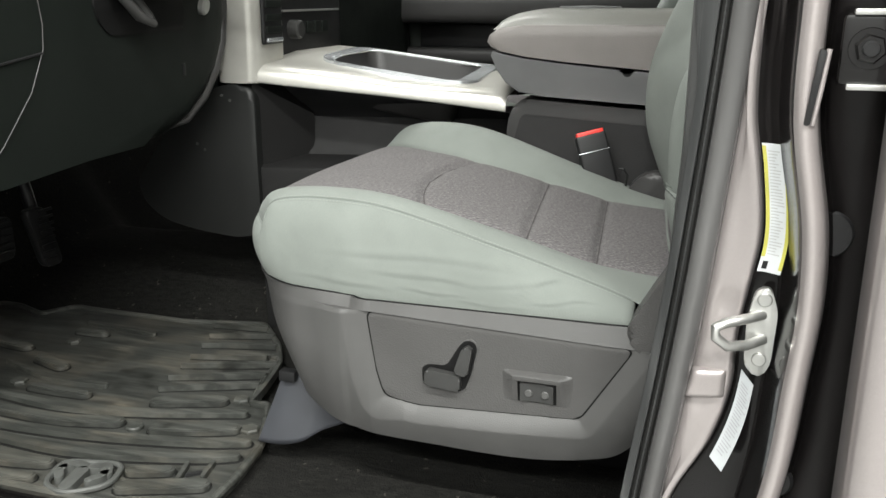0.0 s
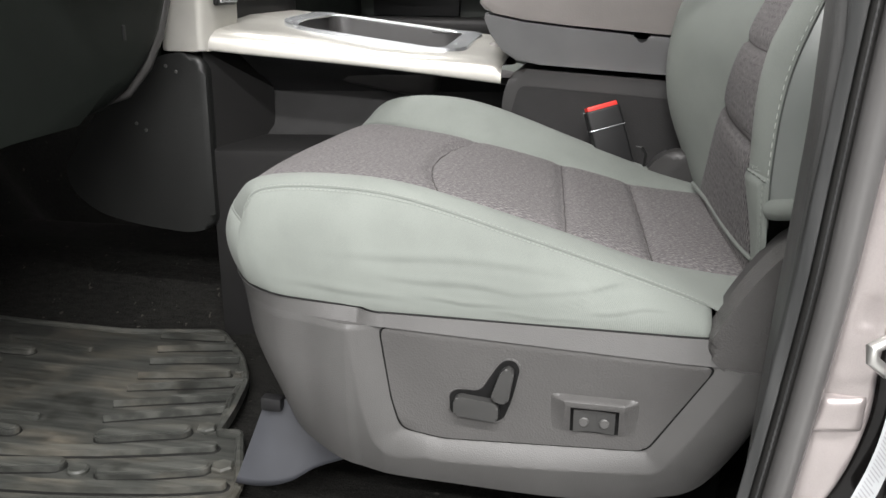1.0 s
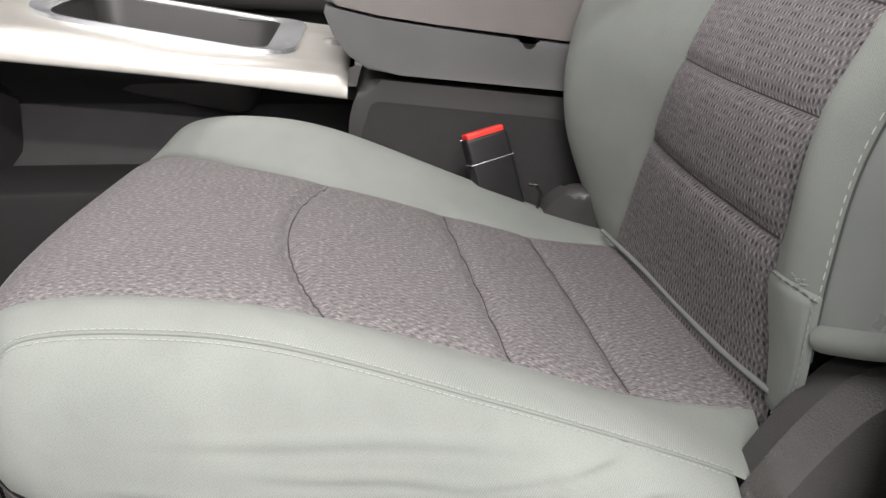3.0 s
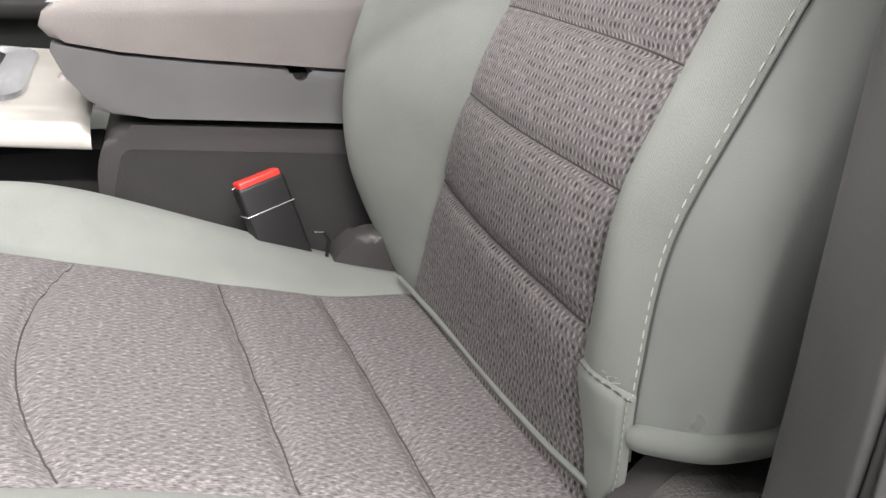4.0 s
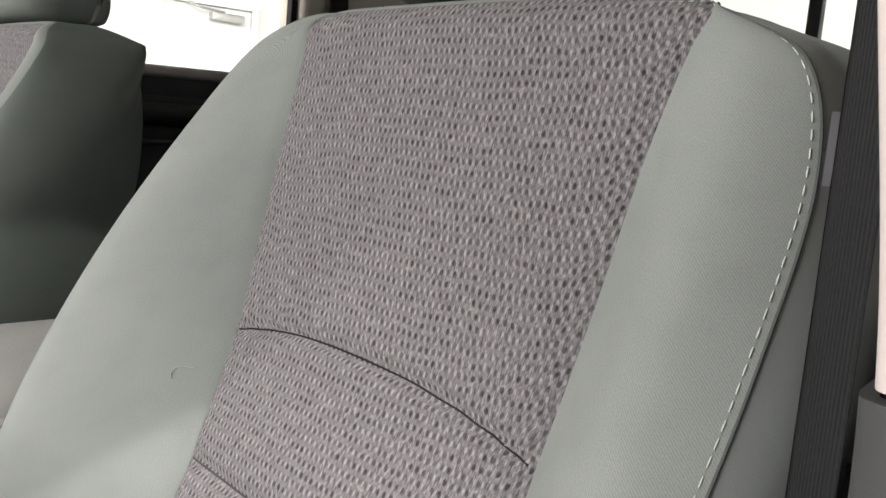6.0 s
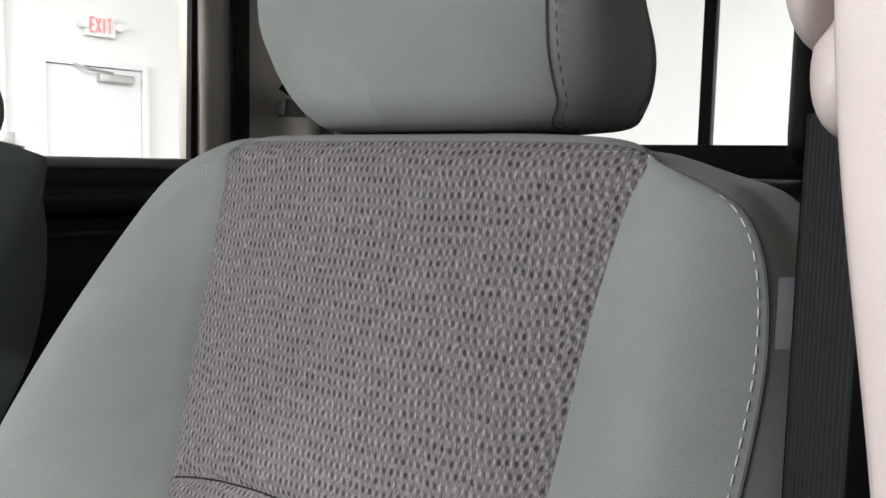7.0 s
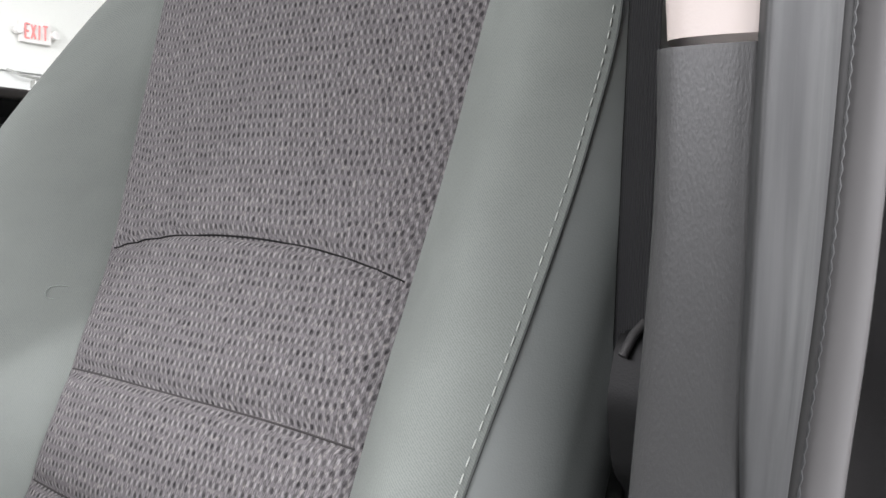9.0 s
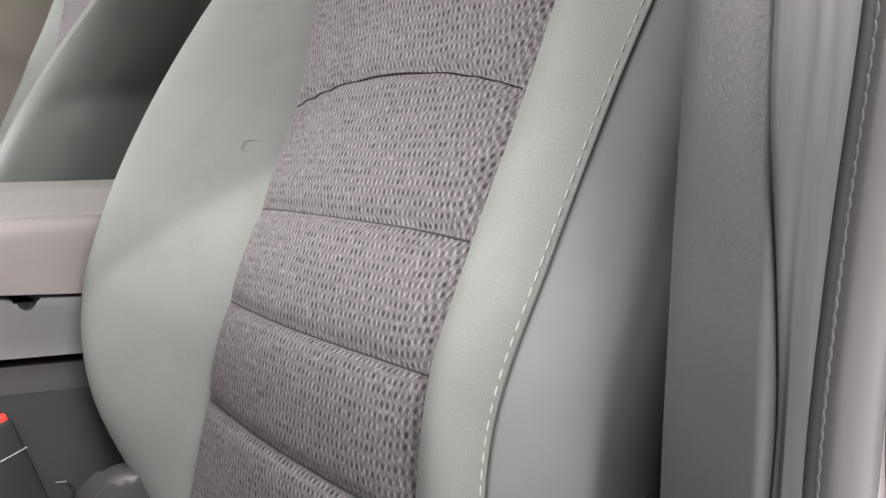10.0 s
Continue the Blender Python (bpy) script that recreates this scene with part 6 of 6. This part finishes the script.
def pedals():
    for name, label, y0, y1, z0, z1, lean in (("accelerator_pedal", "black ribbed accelerator pedal", -0.048, -0.008, 0.195, 0.300, 0.02), ("brake_pedal", "black ribbed brake pedal", -0.165, -0.100, 0.232, 0.30, 0.0)):
        p = thing(name, label, "pedal")
        bm = slab(rounded([(y0 - lean, z1), (y1 - lean, z1), (y1 + lean * 0.5, z0), (y0 + lean * 0.5, z0)], 0.01), "x", -0.52, -0.505, 0.004, 3)
        part("pad", bm, M_BLACK, p)
        for z in np.arange(z0 + 0.012, z1 - 0.006, 0.012):
            part("rib", rbox((-0.5052, y0 + 0.005, z), (-0.5015, y1 - 0.005, z + 0.005), 0.001), M_BLACK, p)
        part("arm", tube([(-0.52, (y0 + y1) / 2, (z0 + z1) / 2), (-0.56, (y0 + y1) / 2, 0.42), (-0.60, (y0 + y1) / 2, 0.60)], 0.010, 10), M_BLACK, p)


pedals()


def floor_mat():
    m = thing("floor_mat", "black ribbed rubber floor mat, dusty and scuffed", "floor mat")
    outline = [(-0.004, -0.40), (-0.004, -0.30), (-0.014, -0.215), (-0.066, -0.100), (-0.088, -0.112), (-0.116, -0.02), (-0.122, 0.043), (-0.16, 0.11), (-0.232, 0.194), (-0.38, 0.162), (-0.56, 0.163), (-0.64, 0.166), (-0.675, 0.112), (-0.75, 0.14), (-0.80, 0.14), (-0.80, -0.40)]
    sheet = part("sheet", slab(rounded(outline, 0.012, 3), "z", 0.026, 0.0385, 0.002, 2), M_MAT, m, "ribbed rubber sheet", 40)
    rim = rounded(outline, 0.014, 4)
    part("raised_rim", tube([(x, y, 0.0395) for x, y in rim + rim[:1]], 0.0055, 8), M_MATTOP, sheet)

    def bar(line, w, rise=0.007, w0=None):
        """A raised bar along a bent line; w0 is its width where it fades out at the start."""
        P = [Vector(p) for p in line]
        k = range(len(P))
        fx, fy = spl(k, [p.x for p in P]), spl(k, [p.y for p in P])
        L = [Vector((float(fx(t)), float(fy(t)))) for t in np.linspace(0, len(P) - 1, 14)]
        up, dn = [], []
        for i, p in enumerate(L):
            d = (L[min(i + 1, 13)] - L[max(i - 1, 0)]).normalized()
            n = Vector((-d.y, d.x))
            ww = w if w0 is None else w0 + (w - w0) * min(1, i / 9)
            up.append(tuple(p + n * ww)), dn.append(tuple(p - n * ww))
        caps = []
        for c, d, ww in ((L[-1], (L[-1] - L[-2]).normalized(), w), (L[0], (L[0] - L[1]).normalized(), w if w0 is None else w0)):
            n = Vector((-d.y, d.x))
            caps.append([tuple(c + d * ww * math.sin(t) + n * ww * math.cos(t)) for t in np.linspace(0.4, 2.74, 5)])
        return slab(up + caps[0] + dn[::-1] + caps[1], "z", 0.034, 0.0385 + rise * 1.25, 0.0018, 2)

    fins = (((-0.25, -0.113), (-0.181, -0.082), (-0.111, -0.053)), ((-0.26, -0.073), (-0.188, -0.044), (-0.117, -0.017)), ((-0.268, -0.026), (-0.194, 0.0), (-0.121, 0.026)),
            ((-0.274, 0.012), (-0.215, 0.03), (-0.153, 0.048)), ((-0.283, 0.06), (-0.223, 0.08), (-0.16, 0.096)), ((-0.294, 0.103), (-0.241, 0.122), (-0.186, 0.138)), ((-0.316, 0.152), (-0.267, 0.160), (-0.215, 0.166)))
    for line in fins:
        # thin dark sheet under each fin paints the shade beside it
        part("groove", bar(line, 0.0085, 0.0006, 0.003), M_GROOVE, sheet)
        part("fin", bar(line, 0.0048, 0.008, 0.0010), M_MATTOP, sheet)
    ribs = (((-0.60, -0.180), (-0.479, -0.197), (-0.351, -0.208), (-0.217, -0.186), (-0.082, -0.146)), ((-0.56, -0.262), (-0.403, -0.277), (-0.246, -0.268), (-0.101, -0.242), (-0.034, -0.221)), ((-0.55, -0.290), (-0.37, -0.31), (-0.235, -0.313), (-0.085, -0.281), (-0.029, -0.259)))
    for line in ribs:
        # the same painted shade along both sides of a rib
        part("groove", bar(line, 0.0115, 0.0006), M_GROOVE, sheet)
        part("rib", bar(line, 0.0072), M_MATTOP, sheet)
    pads = ((((-0.225, -0.150), (-0.183, -0.134), (-0.137, -0.119)), 0.013), (((-0.429, -0.240), (-0.331, -0.241), (-0.244, -0.223)), 0.012), (((-0.177, -0.224), (-0.126, -0.211), (-0.073, -0.192)), 0.0125),
            (((-0.38, -0.362), (-0.31, -0.357), (-0.257, -0.348)), 0.010), (((-0.137, -0.332), (-0.115, -0.325), (-0.093, -0.316)), 0.0095), (((-0.125, -0.367), (-0.08, -0.351), (-0.034, -0.334)), 0.0125),
            (((-0.36, -0.396), (-0.30, -0.392), (-0.255, -0.384)), 0.0105), (((-0.446, -0.163), (-0.40, -0.164), (-0.349, -0.162)), 0.010), (((-0.515, -0.068), (-0.484, -0.078), (-0.457, -0.086)), 0.012),
            (((-0.537, 0.056), (-0.512, 0.055), (-0.485, 0.056)), 0.009), (((-0.66, -0.02), (-0.62, -0.03), (-0.575, -0.035)), 0.012))
    for line, w in pads:
        # dark border paints the shade round each pad
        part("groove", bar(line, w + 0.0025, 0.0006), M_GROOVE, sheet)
        rim = part("pad", bar(line, w, 0.006), M_MAT, sheet)
        part("pad_top", bar(line, w - 0.0035, 0.0072), M_MATTOP, rim)
    part("wave", bar(((-0.56, -0.095), (-0.505, -0.112), (-0.441, -0.130), (-0.342, -0.126)), 0.006, 0.006, 0.003), M_MATTOP, sheet)
    part("wave", bar(((-0.55, 0.099), (-0.522, 0.094), (-0.40, 0.085)), 0.005, 0.005, 0.004), M_MATTOP, sheet)
    for x, y, r in ((-0.11, -0.103, 0.013), (-0.05, -0.183, 0.014), (-0.212, -0.226, 0.0125), (-0.485, -0.151, 0.014), (-0.516, 0.014, 0.013), (-0.138, 0.062, 0.010)):
        part("stud", disc((x, y, 0.036), (0, 0, 1), r, 0.0085, 6 if x != -0.212 else 18, 0.0022), M_MATTOP, sheet)
    # moulded emblem, as plain shapes
    ring = rounded([(-0.224, -0.394), (-0.239, -0.338), (-0.156, -0.321), (-0.142, -0.371), (-0.182, -0.404)], 0.02, 5)
    emb = part("emblem_ring", tube([(x, y, 0.0432) for x, y in ring + ring[:1]], 0.0042, 8), M_EMBLEM, sheet, "worn grey moulded emblem")
    for line, r in ((((-0.190, -0.392), (-0.193, -0.372), (-0.196, -0.354)), 0.009), (((-0.198, -0.346), (-0.214, -0.344), (-0.226, -0.354)), 0.0075), (((-0.186, -0.343), (-0.172, -0.338), (-0.162, -0.350)), 0.0075), (((-0.163, -0.350), (-0.164, -0.362), (-0.172, -0.372)), 0.006), (((-0.224, -0.354), (-0.222, -0.366), (-0.214, -0.376)), 0.006)):
        part("emblem_bar", bar(line, r, 0.008), M_EMBLEM, emb)
    part("clip_ridge", bar(((-0.070, -0.330), (-0.074, -0.312), (-0.079, -0.295)), 0.003, 0.006), M_MATTOP, sheet)
    part("clip_ridge", bar(((-0.042, -0.318), (-0.045, -0.300), (-0.048, -0.282)), 0.003, 0.006), M_MATTOP, sheet)
    part("clip_hole", bar(((-0.066, -0.314), (-0.060, -0.309), (-0.053, -0.303)), 0.004, 0.002), M_BLACK, sheet)
    part("edge_pocket", bar(((-0.090, -0.108), (-0.096, -0.06), (-0.108, 0.0), (-0.116, 0.03)), 0.0035, 0.007), M_MATTOP, sheet)
    part("edge_pocket", bar(((-0.088, -0.112), (-0.070, -0.113), (-0.060, -0.114)), 0.0035, 0.007), M_MATTOP, sheet)


floor_mat()


def bracket_film():
    b = thing("rail_cover", "grey plastic cover over the front seat rail", "cover")
    low = spl([0, 0.5, 0.7, 1], [0.050, 0.060, 0.078, 0.100])
    P = []
    for u in np.linspace(0, 1, 24):
        row = []
        for v in np.linspace(0, 1, 14):
            z = 0.15 * (1 - v) + float(low(u)) * v
            row.append((-0.014 + 0.132 * u + 0.034 * (1 - v) * (1 - u), -0.200 - 0.024 * v - 0.004 * math.sin(u * 7), z))
        P.append(row)
    P = np.array(P)
    part("cover", grid(np.concatenate([P, P[:, ::-1] + np.array([0, 0.002, 0])], 1)), M_BRACKET, b, "", 180)
    part("rail_end", rbox((0.018, -0.215, 0.140), (0.042, -0.200, 0.155), 0.003), M_BLACK, b, "black rail end")


bracket_film()
